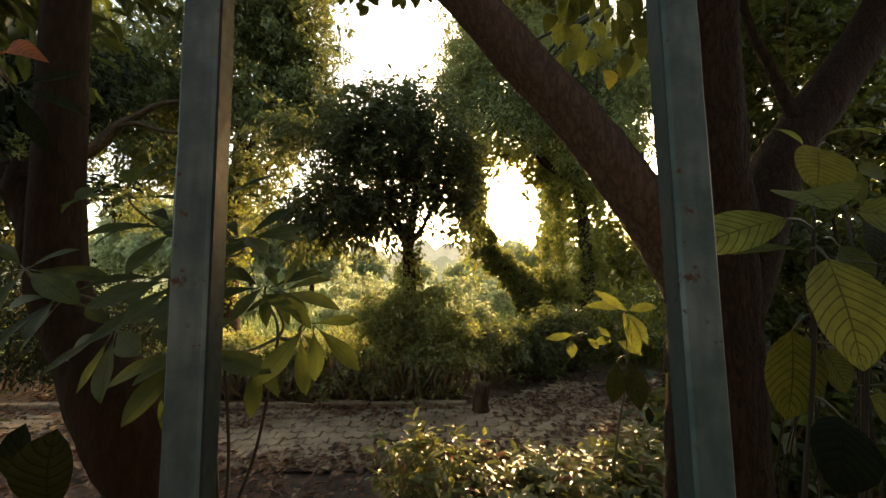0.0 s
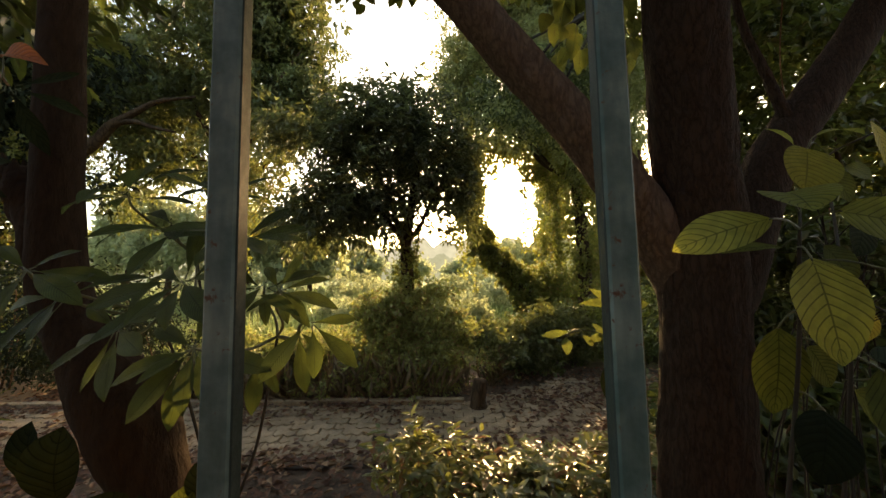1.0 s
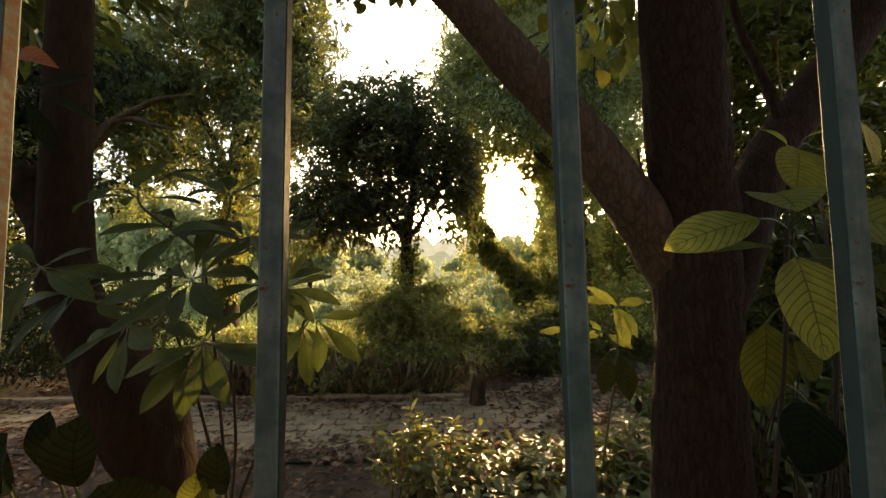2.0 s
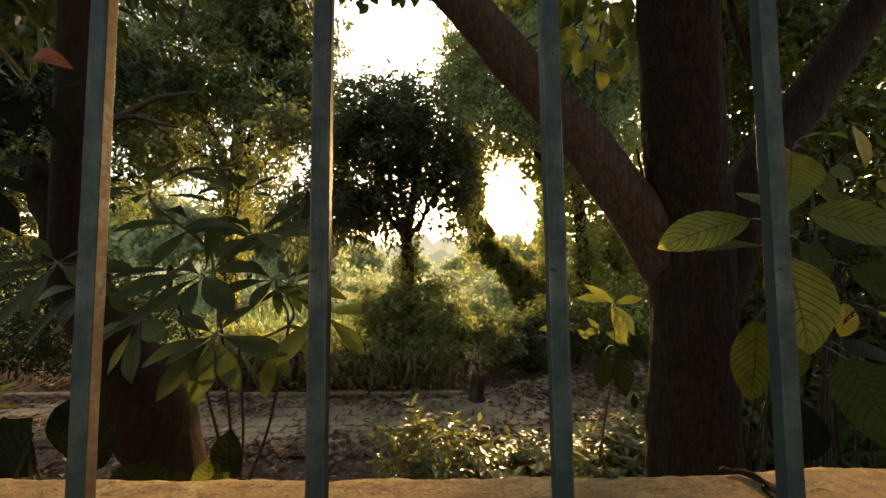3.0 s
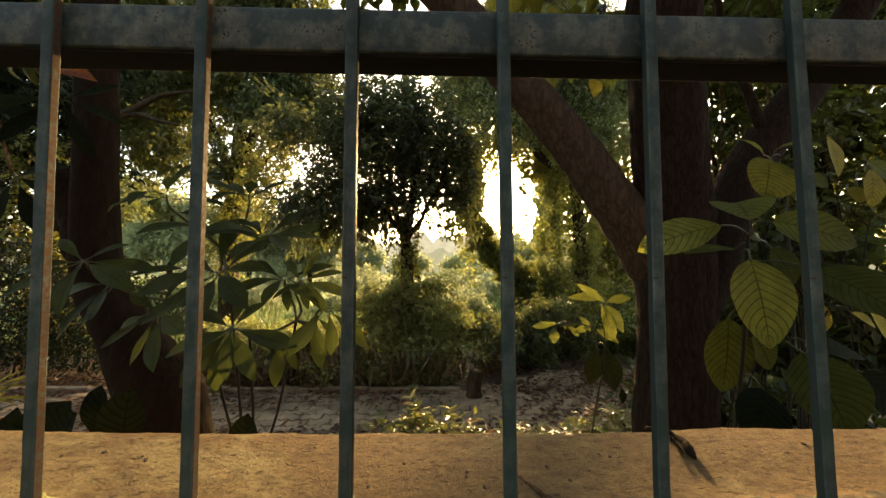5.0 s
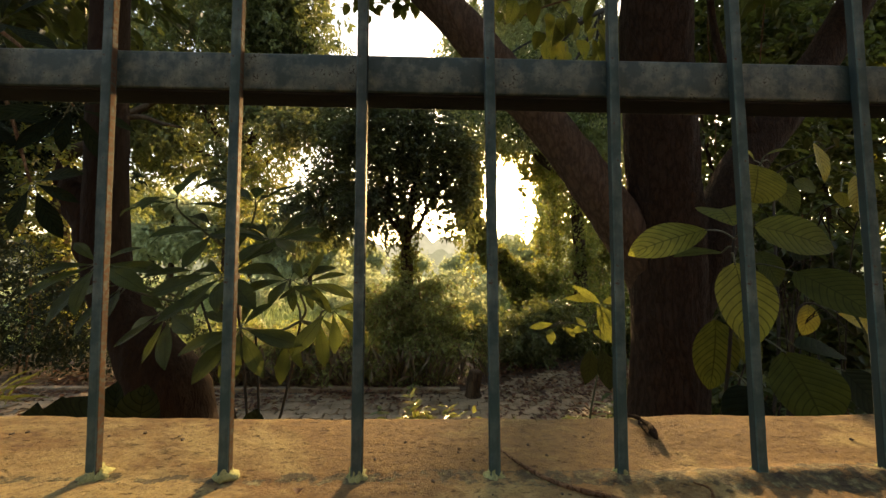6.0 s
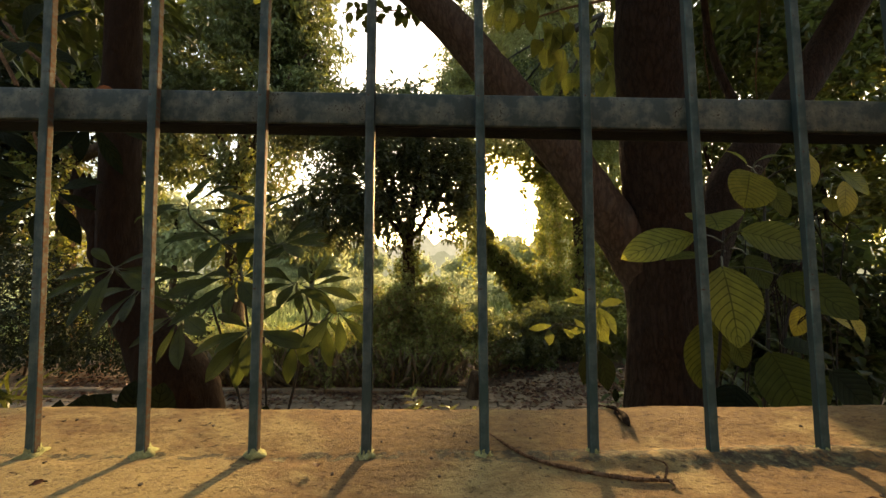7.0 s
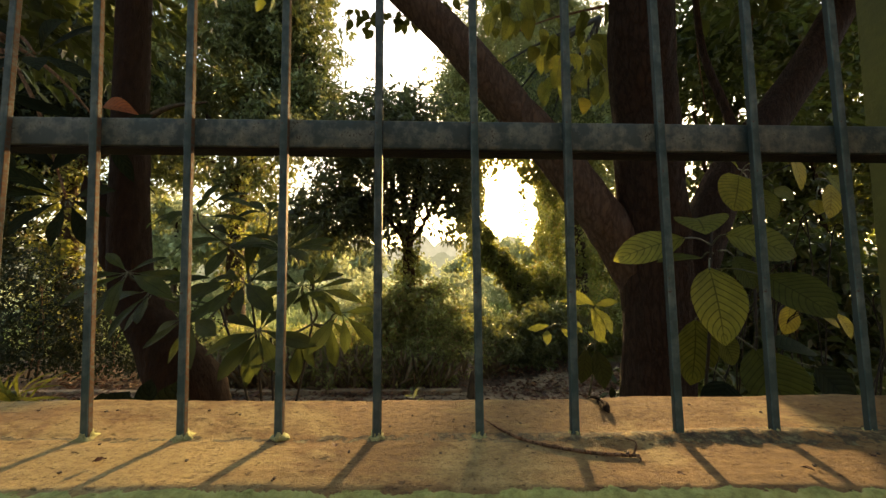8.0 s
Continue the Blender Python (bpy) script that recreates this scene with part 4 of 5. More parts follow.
thicket = thing("thicket", (4.4, 4.4, 0), "dark tangled thicket of small trees and creepers", "shrub")
for k, (x, y, h) in enumerate([(3.5, 3.9, 3.8), (4.3, 4.5, 4.5), (5.0, 4.0, 4.2), (3.0, 4.6, 3.4)]):
    part("stem", tube([(x, y, -0.05), (x + 0.1, y, h * 0.5), (x - 0.15, y, h)], [0.05, 0.035, 0.015], 8, 5, 0.08), BARK_FAR, thicket)
part("foliage", crown([(3.7, 4.2, 3.3, 1.1, 0.8, 1.3), (5.2, 4.2, 3.2, 1.2, 0.8, 1.5), (4.6, 4.6, 1.2, 1.2, 0.6, 0.9), (3.3, 4.4, 1.0, 0.7, 0.5, 0.8), (4.4, 4.6, 5.2, 2.0, 1.0, 1.0), (6.6, 4.2, 2.5, 1.0, 0.8, 2.4), (6.1, 4.4, 5.0, 1.2, 0.8, 1.0), (7.6, 4.4, 5.4, 1.2, 0.8, 1.2), (5.6, 4.7, 2.5, 1.2, 0.4, 0.8)], 3900, 10, 0.12, 0.5, 0.22, seed=58, sub=110), LEAF_TALL, thicket, kind="stuff")

# dry stalks at the hedge's foot
rng = np.random.default_rng(61)
n = 1500
foot = np.stack([rng.uniform(-3.4, 0.9, n), 4.42 + 0.4 * rng.random(n) ** 1.5, np.zeros(n)], 1)
foot[:, 1] += np.maximum(foot[:, 0] - 0.2, 0) * 0.8
foot = foot[clear_lane(foot + np.array((0, 0, 0.2)))]
n = len(foot)
stalks = leaves(foot, rng.normal(size=(n, 3)) * 0.4 + np.array((0, 0, 1.0)), rng.normal(size=(n, 3)), 0.12 + 0.55 * rng.random(n) ** 1.6, 0.0022 + 0.002 * rng.random(n))
tagged(new("dry_stalks", mesh_of("dry_stalks", *stalks, DRY)), "dry brown upright stalks at the hedge foot", "dry grass", kind="stuff")


# ---- meadow and far distance ----
rng = np.random.default_rng(71)
n = 26000
far = 6.5 + 24 * rng.random(n) ** 1.6
at = np.stack([rng.uniform(-1.1, 1.1, n) * (far + 2), far, np.zeros(n)], 1)
grass = leaves(at, rng.normal(size=(n, 3)) * 0.3 + np.array((0, 0, 1.0)), rng.normal(size=(n, 3)), (0.12 + 0.3 * rng.random(n)) * (0.7 + far / 25), 0.012 + 0.0014 * far)
tagged(new("meadow_grass", mesh_of("meadow_grass", *grass, GRASS)), "tall sunlit meadow grass beyond the hedge", "grass", kind="stuff")
for k, (x, y, w, h) in enumerate([(-9, 17, 2.2, 2.2), (-5, 20, 2.5, 1.8), (-1.8, 14, 1.4, 0.9), (2.2, 15, 1.6, 1.0), (-3.6, 12, 1.0, 0.7), (0.6, 11, 0.9, 0.8), (5, 18, 2.5, 2.2), (8.5, 16, 2.0, 2.4), (1.5, 22, 2.5, 1.9), (-13, 18, 2.5, 2.6), (-7.5, 13, 1.2, 0.9)]):
    shrub("field_bush", (x, y, 0), "sunlit bush standing in the meadow, haze put into its leaf colour", [(x, y, h * 0.5, w * 0.6, 0.8, h * 0.5), (x + w * 0.4, y, h * 0.38, w * 0.5, 0.7, h * 0.4), (x - w * 0.5, y + 0.4, h * 0.34, w * 0.45, 0.7, h * 0.36)], 230, 10, 0.11 + 0.004 * y, LEAF_HAZE, 80 + k, "field bushes", stems=3, slim=0.5, lane=False)

for k, (x, y, w, h) in enumerate([(-14, 17, 2.8, 6.4), (-10.5, 18, 2.4, 6.0), (-7.6, 19, 2.2, 5.0), (-18, 19, 3, 6.5), (-11, 24, 2.6, 5.0), (-6.5, 27, 2.4, 3.6), (-16, 26, 3, 6), (6.1, 30, 4.6, 5.4), (12.5, 27, 3, 6.5), (2.5, 34, 3, 3.6), (-3.2, 32, 2.6, 3.4)]):
    far = thing("field_tree", (x, y, 0), "tree across the meadow, haze put into its leaf colour", "tree", "field trees")
    part("trunk", tube([(x, y, -0.1), (x + 0.1, y, h * 0.4), (x, y, h * 0.75)], [0.16, 0.12, 0.05], 8, 5), BARK_FAR, far)
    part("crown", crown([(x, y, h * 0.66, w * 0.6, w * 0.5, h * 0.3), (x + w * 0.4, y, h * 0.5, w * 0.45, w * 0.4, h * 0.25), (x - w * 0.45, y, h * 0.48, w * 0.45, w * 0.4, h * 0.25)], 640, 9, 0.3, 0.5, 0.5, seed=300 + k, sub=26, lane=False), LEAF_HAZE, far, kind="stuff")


def misty_belt(name, y, base, rise, steps, seed, glow):
    """A belt of trees far off; it glows, with the morning mist put into its colour."""
    xs = np.linspace(-y * 1.6, y * 1.6, steps)
    verts = []
    rng = random.Random(seed)
    crowns = [(rng.uniform(-1.7, 1.7) * y, rise * rng.uniform(0.25, 1.0), base * rng.uniform(0.25, 1.0) ** 1.5) for k in range(420)]
    for x in xs:
        top = max([base * 0.35] + [h + math.sqrt(r * r - (x - c) ** 2) for c, r, h in crowns if abs(x - c) < r])
        top += rise * (0.12 * noise.noise(Vector((x * 30 / y, seed, 3))) + 0.1 * noise.noise(Vector((x * 110 / y, seed, 5))))
        verts += [(x, y, -0.5), (x, y, top)]
    faces = [(2 * i, 2 * i + 2, 2 * i + 3, 2 * i + 1) for i in range(steps - 1)]
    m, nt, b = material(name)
    # haze and daylight are painted into this emission colour
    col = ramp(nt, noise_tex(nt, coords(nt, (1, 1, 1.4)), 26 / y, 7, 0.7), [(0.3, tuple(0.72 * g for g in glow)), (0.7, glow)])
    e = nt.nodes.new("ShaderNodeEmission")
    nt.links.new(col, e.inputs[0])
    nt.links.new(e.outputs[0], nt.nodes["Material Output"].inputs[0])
    tagged(new("backdrop", mesh_of("backdrop", verts, faces, m)), "distant glowing tree belt, mist put into its colour", "backdrop", kind="structure")


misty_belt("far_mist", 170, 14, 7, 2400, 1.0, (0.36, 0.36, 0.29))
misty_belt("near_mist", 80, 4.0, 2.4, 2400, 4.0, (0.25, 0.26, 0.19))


# ---- path ----
def path_far(x):
    return 4.2 if x < 0.1 else 4.2 + 0.95 * min((x - 0.1) / 1.7, 1.0) ** 1.1


def path_near(x):
    return 3.05 + 0.1 * math.sin(x * 1.3)


bed = [(x, f(x) + o, 0.004) for x in np.linspace(-9, 6, 80) for f, o in ((path_near, -0.05), (path_far, 0.05))]
path = new("path", mesh_of("path", bed, [(2 * i, 2 * i + 2, 2 * i + 3, 2 * i + 1) for i in range(79)], MORTAR))
tagged(path, "path of zigzag grey concrete pavers littered with brown leaves", "path", kind="structure")
ORIGIN["path"] = Vector((0, 0, 0))


def stones():
    """Zigzag-edged pavers in a running bond; the ones far along the path are joined."""
    rng = random.Random(91)
    w, d, zig = 0.235, 0.125, 0.02
    rest_v, rest_f = [], []
    for j in range(18):
        for i in range(-46, 28):
            cx, cy = i * w + (w / 2 if j % 2 else 0) + rng.uniform(-0.006, 0.006), 3.0 + j * d + rng.uniform(-0.006, 0.006)
            if not path_near(cx) < cy < path_far(cx) or not -8.2 < cx < 4.8 or rng.random() < 0.02:
                continue
            z = rng.uniform(0.016, 0.034) + 0.012 * noise.noise(Vector((cx * 1.3, cy * 1.3, 8)))
            tx, ty, a = rng.uniform(-0.04, 0.04), rng.uniform(-0.04, 0.04), rng.uniform(-0.04, 0.04)
            steps = [(-0.5, 1), (-0.25, -1), (0.0, 1), (0.25, -1), (0.5, 1)]
            ring = [(u * w, -d / 2 + k * zig) for u, k in steps] + [(u * w, d / 2 + k * zig) for u, k in reversed(steps)]
            ring = [(x + rng.uniform(-0.006, 0.006), y + rng.uniform(-0.006, 0.006)) for x, y in ring]
            n = len(ring)
            verts = []
            for shrink, drop in ((0.93, 0.03), (0.92, 0.007), (0.87, 0.0)):
                for x, y in ring:
                    px, py = x * (1 - (1 - shrink) * 0.6), y * shrink
                    verts.append((cx + px - py * a, cy + py + px * a, z - drop + px * tx + py * ty))
            faces = [(r * n + k, r * n + (k + 1) % n, r * n + n + (k + 1) % n, r * n + n + k) for r in (0, 1) for k in range(n)] + [tuple(range(2 * n, 3 * n))]
            if -2.9 < cx < 2.0:
                part("paver", (verts, faces), STONE, path, smooth=False)
            else:
                rest_f += [tuple(v + len(rest_v) for v in f) for f in faces]
                rest_v += verts
    part("pavers", (rest_v, rest_f), STONE, path, "more pavers further along the path", smooth=False, kind="stuff")


for i in range(14):
    x = -8.4 + i * 0.62
    y = path_far(x + 0.3) + 0.06
    k = box(x + 0.006, x + 0.61, y, y + 0.09, -0.05, 0.055 + 0.006 * (i % 3), 0.008)
    part("kerb_stone", k, STONE, path, smooth=False)

# rotted stump beside the path
stump = thing("tree_stump", (0.44, 4.15, 0), "short dark rotted stump beside the path", "stump")
part("wood", tube([(0.44, 4.15, -0.03), (0.44, 4.15, 0.1), (0.46, 4.16, 0.24), (0.47, 4.16, 0.33)], [0.125, 0.1, 0.1, 0.085], 22, 6, 0.22, 9), BARK_FAR, stump)

# fallen leaves
rng = np.random.default_rng(95)
n = 24000
x = rng.uniform(-6, 4.5, n)
y = 1.0 + 4.6 * rng.random(n)
pile = np.array([noise.noise(Vector((a * 1.1, b * 1.6, 4))) for a, b in zip(x, y)])
edge = np.minimum(np.abs(y - 3.05), np.abs(y - 4.5))
keep = rng.random(n) < 0.12 + 0.95 * pile + 0.55 * np.exp(-(edge / 0.3) ** 2) + 0.3 * (x > 0.6) + 0.65 * (y < 3.05) + 0.1 * (x < -1.6)
at = np.stack([x, y, 0.03 + 0.03 * rng.random(n)], 1)[keep]
n = len(at)
long = 0.03 + 0.065 * rng.random(n)
litter = leaves(at, rng.normal(size=(n, 3)) * np.array((1, 1, 0.12)), rng.normal(size=(n, 3)) * 0.28 + np.array((0, 0, 1.0)), long, long * 0.62, 0.25)
tagged(new("leaf_litter", mesh_of("leaf_litter", *litter, LEAF_LITTER)), "curled brown fallen leaves over soil and path", "leaf litter", kind="stuff")


# ---- low plants between wall and path ----
cover = thing("glossy_shrub", (0.6, 2.0, 0), "low glossy-leaved shrub catching the sun", "shrub")
part("foliage", crown([(0.3, 2.0, 0.37, 0.5, 0.25, 0.12), (0.85, 2.1, 0.38, 0.58, 0.28, 0.13), (1.4, 2.2, 0.42, 0.4, 0.28, 0.18), (0.6, 1.75, 0.30, 0.8, 0.2, 0.13)], 620, 7, 0.085, 0.46, 0.09, 0.0, 0.3, 101, flat=0.25, lane=False, level=0.75, fold=0.1), LEAF_COVER, cover, kind="stuff")
# darker leaf copy paints the shade beneath the glossy foliage
part("understory", crown([(0.4, 1.95, 0.22, 0.7, 0.25, 0.18), (1.2, 2.1, 0.28, 0.6, 0.25, 0.22)], 260, 9, 0.06, 0.45, 0.1, 0.1, 0.3, 103, lane=False), LEAF_TREE, cover, "lower leaves, shade put into a darker leaf colour", kind="stuff")
cs = random.Random(104)
for k in range(26):
    bx, by = cs.uniform(-0.1, 1.6), cs.uniform(1.8, 2.2)
    part("stem", tube([(bx, by, -0.03), (bx + cs.uniform(-0.05, 0.05), by, 0.25), (bx + cs.uniform(-0.1, 0.1), by, 0.42)], [0.006, 0.005, 0.002], 5, 4), TWIG, cover)
sprigs = thing("leafy_sprig", (-0.12, 2.15, 0), "upright leafy sprigs growing beside the path", "plant")
part("foliage", crown([(-0.27, 2.15, 0.48, 0.2, 0.15, 0.15), (0.04, 2.2, 0.48, 0.2, 0.15, 0.14), (-0.1, 2.1, 0.6, 0.12, 0.11, 0.09)], 80, 8, 0.085, 0.36, 0.09, 0.0, 0.3, 102, flat=0.35, lane=False, level=0.5, fold=0.12), LEAF_COVER, sprigs, kind="stuff")
for k in range(9):
    bx = -0.35 + 0.055 * k
    part("stem", tube([(bx, 2.15, -0.03), (bx + 0.02, 2.15, 0.3), (bx - 0.02, 2.14, 0.56)], [0.006, 0.005, 0.002], 5, 4), STALK, sprigs)


# ---- broad-leaved plant by the wall ----
def leaf(plant, base, tip, width, facing, mat, joint=None, name="leaf", label="", **more):
    ob = part(name, blade(base, tip, width, facing, **more), mat, plant, label)
    if joint:
        b, j = Vector(base), Vector(joint)
        m = b.lerp(j, 0.5) + Vector((0, 0, 0.012))
        part("petiole", tube([j, m, b, b + (Vector(tip) - b) * 0.04], [0.0035, 0.0028, 0.0024, 0.001], 6, 4), STALK, ob)
    return ob


broad = thing("broad_leaved_sapling", (1.05, 0.9, 0), "sapling with large yellow-green veined leaves behind the fence", "plant")
part("stem", tube([(1.02, 0.95, -0.05), (0.99, 0.92, 0.8), (1.03, 0.88, 1.4), (1.036, 0.86, 1.7), (1.047, 0.86, 1.81), (1.06, 0.87, 1.88)], [0.006, 0.0058, 0.0055, 0.005, 0.004, 0.003], 10, 8, 0.06), STEM_DARK, broad)
part("stem", tube([(1.25, 1.05, -0.05), (1.23, 1.0, 0.7), (1.3, 0.98, 1.35), (1.38, 1.05, 1.75), (1.54, 1.2, 2.05), (1.62, 1.25, 2.15), (1.85, 1.22, 2.26)], [0.006, 0.006, 0.0055, 0.005, 0.0045, 0.004, 0.003], 10, 8, 0.06), STEM_DARK, broad)
JOINT = (1.047, 0.86, 1.79)
leaf(broad, (0.885, 0.776, 1.811), (0.663, 0.848, 1.731), 0.125, (-0.2, -0.8, 0.55), LEAF_BROAD, JOINT, bend=0.07, belly=0.52, point=0.72, seed=1)
leaf(broad, (0.932, 0.734, 1.705), (0.929, 0.684, 1.452), 0.172, (-0.1, -1, 0.12), LEAF_BROAD, (1.036, 0.86, 1.74), bend=0.03, belly=0.43, point=0.78, seed=2)
leaf(broad, (1.0, 0.90, 1.505), (0.984, 0.92, 1.248), 0.155, (-0.12, -1, 0.15), LEAF_VEINED_DARK, (1.04, 0.87, 1.56), bend=0.04, belly=0.46, point=0.75, seed=3)
leaf(broad, (1.047, 0.71, 1.438), (1.075, 0.63, 1.235), 0.20, (-0.1, -1, 0.25), LEAF_VEINED_DARK, (1.04, 0.87, 1.48), bend=0.05, belly=0.45, point=0.8, seed=4)
leaf(broad, (1.06, 0.93, 1.745), (0.905, 0.97, 1.729), 0.12, (0.05, -0.3, 1), LEAF_VEINED_DARK, (1.05, 0.86, 1.76), bend=0.05, belly=0.5, point=0.75, seed=5)
leaf(broad, (0.945, 0.80, 1.885), (0.875, 0.67, 1.812), 0.15, (-0.3, -0.55, 0.8), LEAF_BROAD, (1.06, 0.87, 1.84), bend=0.08, fold=0.25, belly=0.45, point=0.65, seed=6)
leaf(broad, (1.491, 1.22, 2.165), (1.40, 1.16, 1.975), 0.205, (-0.05, -1, 0.35), LEAF_VEINED_DARK, (1.53, 1.25, 2.1), bend=0.03, fold=0.25, belly=0.5, point=0.5, seed=7)
leaf(broad, (1.743, 1.50, 2.283), (1.616, 1.52, 2.377), 0.07, (0.35, -0.5, 1), LEAF_BROAD, (1.7, 1.4, 2.2), bend=0.1, belly=0.5, seed=8)
leaf(broad, (1.567, 1.25, 2.23), (1.736, 1.22, 2.22), 0.09, (0, -0.4, 1), LEAF_BROAD, (1.54, 1.26, 2.18), bend=0.12, belly=0.5, seed=9)
leaf(broad, (1.633, 1.30, 2.204), (1.734, 1.28, 2.119), 0.045, (0.3, -0.7, 0.6), LEAF_VEINED_DARK, (1.56, 1.27, 2.2), bend=0.1, belly=0.5, seed=10)
leaf(broad, (1.743, 1.30, 2.115), (1.81, 1.27, 2.05), 0.085, (0, -1, 0.3), LEAF_BROAD, (1.7, 1.28, 2.13), bend=0.05, belly=0.4, point=0.7, seed=11)
leaf(broad, (1.642, 1.30, 2.12), (1.70, 1.26, 1.945), 0.13, (0.1, -1, 0.2), LEAF_VEINED_DARK, (1.6, 1.28, 2.13), bend=0.05, belly=0.46, point=0.75, seed=12)
leaf(broad, (0.957, 0.69, 1.815), (1.125, 0.63, 1.738), 0.115, (-0.15, -1, 0.25), LEAF_BROAD, JOINT, bend=0.07, belly=0.46, point=0.7, seed=13)
leaf(broad, (1.847, 1.14, 2.10), (1.804, 1.12, 1.93), 0.10, (0.05, -1, 0.1), LEAF_GOLD_LIT, (1.86, 1.2, 2.14), bend=0.04, belly=0.5, point=0.75, seed=14)
leaf(broad, (1.80, 1.16, 2.03), (1.76, 1.12, 1.95), 0.07, (-0.2, -0.8, 0.6), LEAF_GOLD_LIT, (1.86, 1.2, 2.1), bend=0.06, belly=0.5, seed=15)
leaf(broad, (1.854, 1.16, 2.145), (1.955, 1.14, 2.03), 0.09, (0, -1, 0.3), LEAF_BROAD, (1.86, 1.2, 2.17), bend=0.05, belly=0.45, seed=16)
leaf(broad, (1.734, 1.20, 2.27), (1.752, 1.18, 2.075), 0.085, (0.2, -1, 0.1), LEAF_GOLD_LIT, (1.8, 1.22, 2.26), bend=0.05, belly=0.5, seed=17)
leaf(broad, (1.181, 0.92, 1.75), (1.235, 0.90, 1.62), 0.115, (0.1, -1, 0.3), LEAF_VEINED_DARK, (1.08, 0.87, 1.77), bend=0.05, belly=0.48, point=0.7, seed=18)
leaf(broad, (1.123, 0.74, 1.675), (1.20, 0.60, 1.55), 0.17, (0.0, -1, 0.3), LEAF_VEINED_DARK, (1.06, 0.86, 1.70), bend=0.06, belly=0.46, point=0.75, seed=19)
leaf(broad, (1.825, 1.34, 1.51), (1.772, 1.33, 1.362), 0.115, (0.05, -1, 0.1), LEAF_GOLD_LIT, (1.80, 1.33, 1.55), bend=0.04, belly=0.48, point=0.7, seed=20)
leaf(broad, (2.056, 1.34, 1.47), (2.12, 1.33, 1.335), 0.085, (0.1, -0.9, 0.5), LEAF_GOLD_LIT, (1.95, 1.32, 1.5), bend=0.08, belly=0.5, seed=21)
leaf(broad, (1.94, 1.32, 1.47), (2.03, 1.3, 1.40), 0.06, (0.1, -0.8, 0.6), LEAF_GOLD_LIT, (1.85, 1.31, 1.5), bend=0.08, belly=0.5, seed=22)
# LEAF_DARK here puts shade into the leaf colour
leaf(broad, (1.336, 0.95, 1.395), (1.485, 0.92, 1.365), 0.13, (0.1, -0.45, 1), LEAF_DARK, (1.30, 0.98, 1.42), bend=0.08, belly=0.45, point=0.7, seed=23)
leaf(broad, (1.084, 0.90, 1.45), (1.141, 0.90, 1.33), 0.10, (0.05, -1, 0.3), LEAF_VEINED_DARK, (1.05, 0.88, 1.5), bend=0.05, belly=0.45, point=0.7, seed=24)
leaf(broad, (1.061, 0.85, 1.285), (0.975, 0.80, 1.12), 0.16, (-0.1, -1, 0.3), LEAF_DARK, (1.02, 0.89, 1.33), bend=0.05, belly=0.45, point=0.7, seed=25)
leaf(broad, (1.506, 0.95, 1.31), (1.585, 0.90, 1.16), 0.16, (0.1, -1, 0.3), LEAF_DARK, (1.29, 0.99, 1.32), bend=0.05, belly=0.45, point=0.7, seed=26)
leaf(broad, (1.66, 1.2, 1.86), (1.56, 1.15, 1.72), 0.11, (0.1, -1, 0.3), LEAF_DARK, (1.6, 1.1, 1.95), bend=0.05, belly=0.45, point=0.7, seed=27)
part("stem", tube([(1.7, 1.35, -0.03), (1.68, 1.33, 0.8), (1.7, 1.3, 1.4), (1.8, 1.3, 1.52), (2.0, 1.3, 1.36)], [0.006, 0.0055, 0.005, 0.004, 0.002], 8, 6), STEM_DARK, broad)
leaf(broad, (1.45, 1.1, 1.25), (1.62, 1.08, 1.05), 0.16, (0.1, -1, 0.4), LEAF_VEINED_DARK, (1.31, 0.98, 1.3), bend=0.05, belly=0.45, point=0.7)


# ---- small yellow-leaved branch beside the trunk ----
yellow = thing("yellow_leaved_sapling", (1.2, 1.85, 0), "thin sapling with pale yellow-green leaves by the trunk", "plant")
part("stem", tube([(0.92, 2.0, -0.03), (1.0, 1.95, 0.7), (1.04, 1.88, 1.1), (1.03, 1.85, 1.42)], [0.009, 0.007, 0.005, 0.003], 8, 8), STALK, yellow)
part("stem", tube([(1.04, 1.87, 1.2), (0.95, 1.85, 1.3), (0.8, 1.84, 1.34), (0.7, 1.84, 1.31)], [0.004, 0.0035, 0.003, 0.002], 8, 8), STALK, yellow)
yl = random.Random(111)
for bx, bz, tx, tz, w in [(1.03, 1.47, 0.80, 1.49, 0.062), (1.02, 1.46, 0.85, 1.575, 0.055), (1.03, 1.467, 1.154, 1.494, 0.06), (0.994, 1.456, 1.046, 1.228, 0.09), (1.063, 1.44, 1.167, 1.261, 0.09), (0.955, 1.303, 0.83, 1.276, 0.05),
                          (0.75, 1.32, 0.603, 1.284, 0.05), (0.704, 1.304, 0.688, 1.216, 0.065), (1.013, 1.276, 1.104, 1.214, 0.06), (0.975, 1.262, 0.936, 1.351, 0.055), (0.8, 1.31, 0.86, 1.25, 0.045)]:
    y = 1.83 + yl.uniform(-0.1, 0.1)
    leaf(yellow, (bx, y, bz), (tx, y + yl.uniform(-0.1, 0.1), tz), w * 0.85, (yl.uniform(-0.4, 0.4), -1, yl.uniform(0.1, 0.9)), LEAF_YELLOW, (1.03, 1.86, 1.42) if bx > 0.85 else (0.8, 1.84, 1.33), bend=0.1, belly=0.52, point=1.0, rows=8)
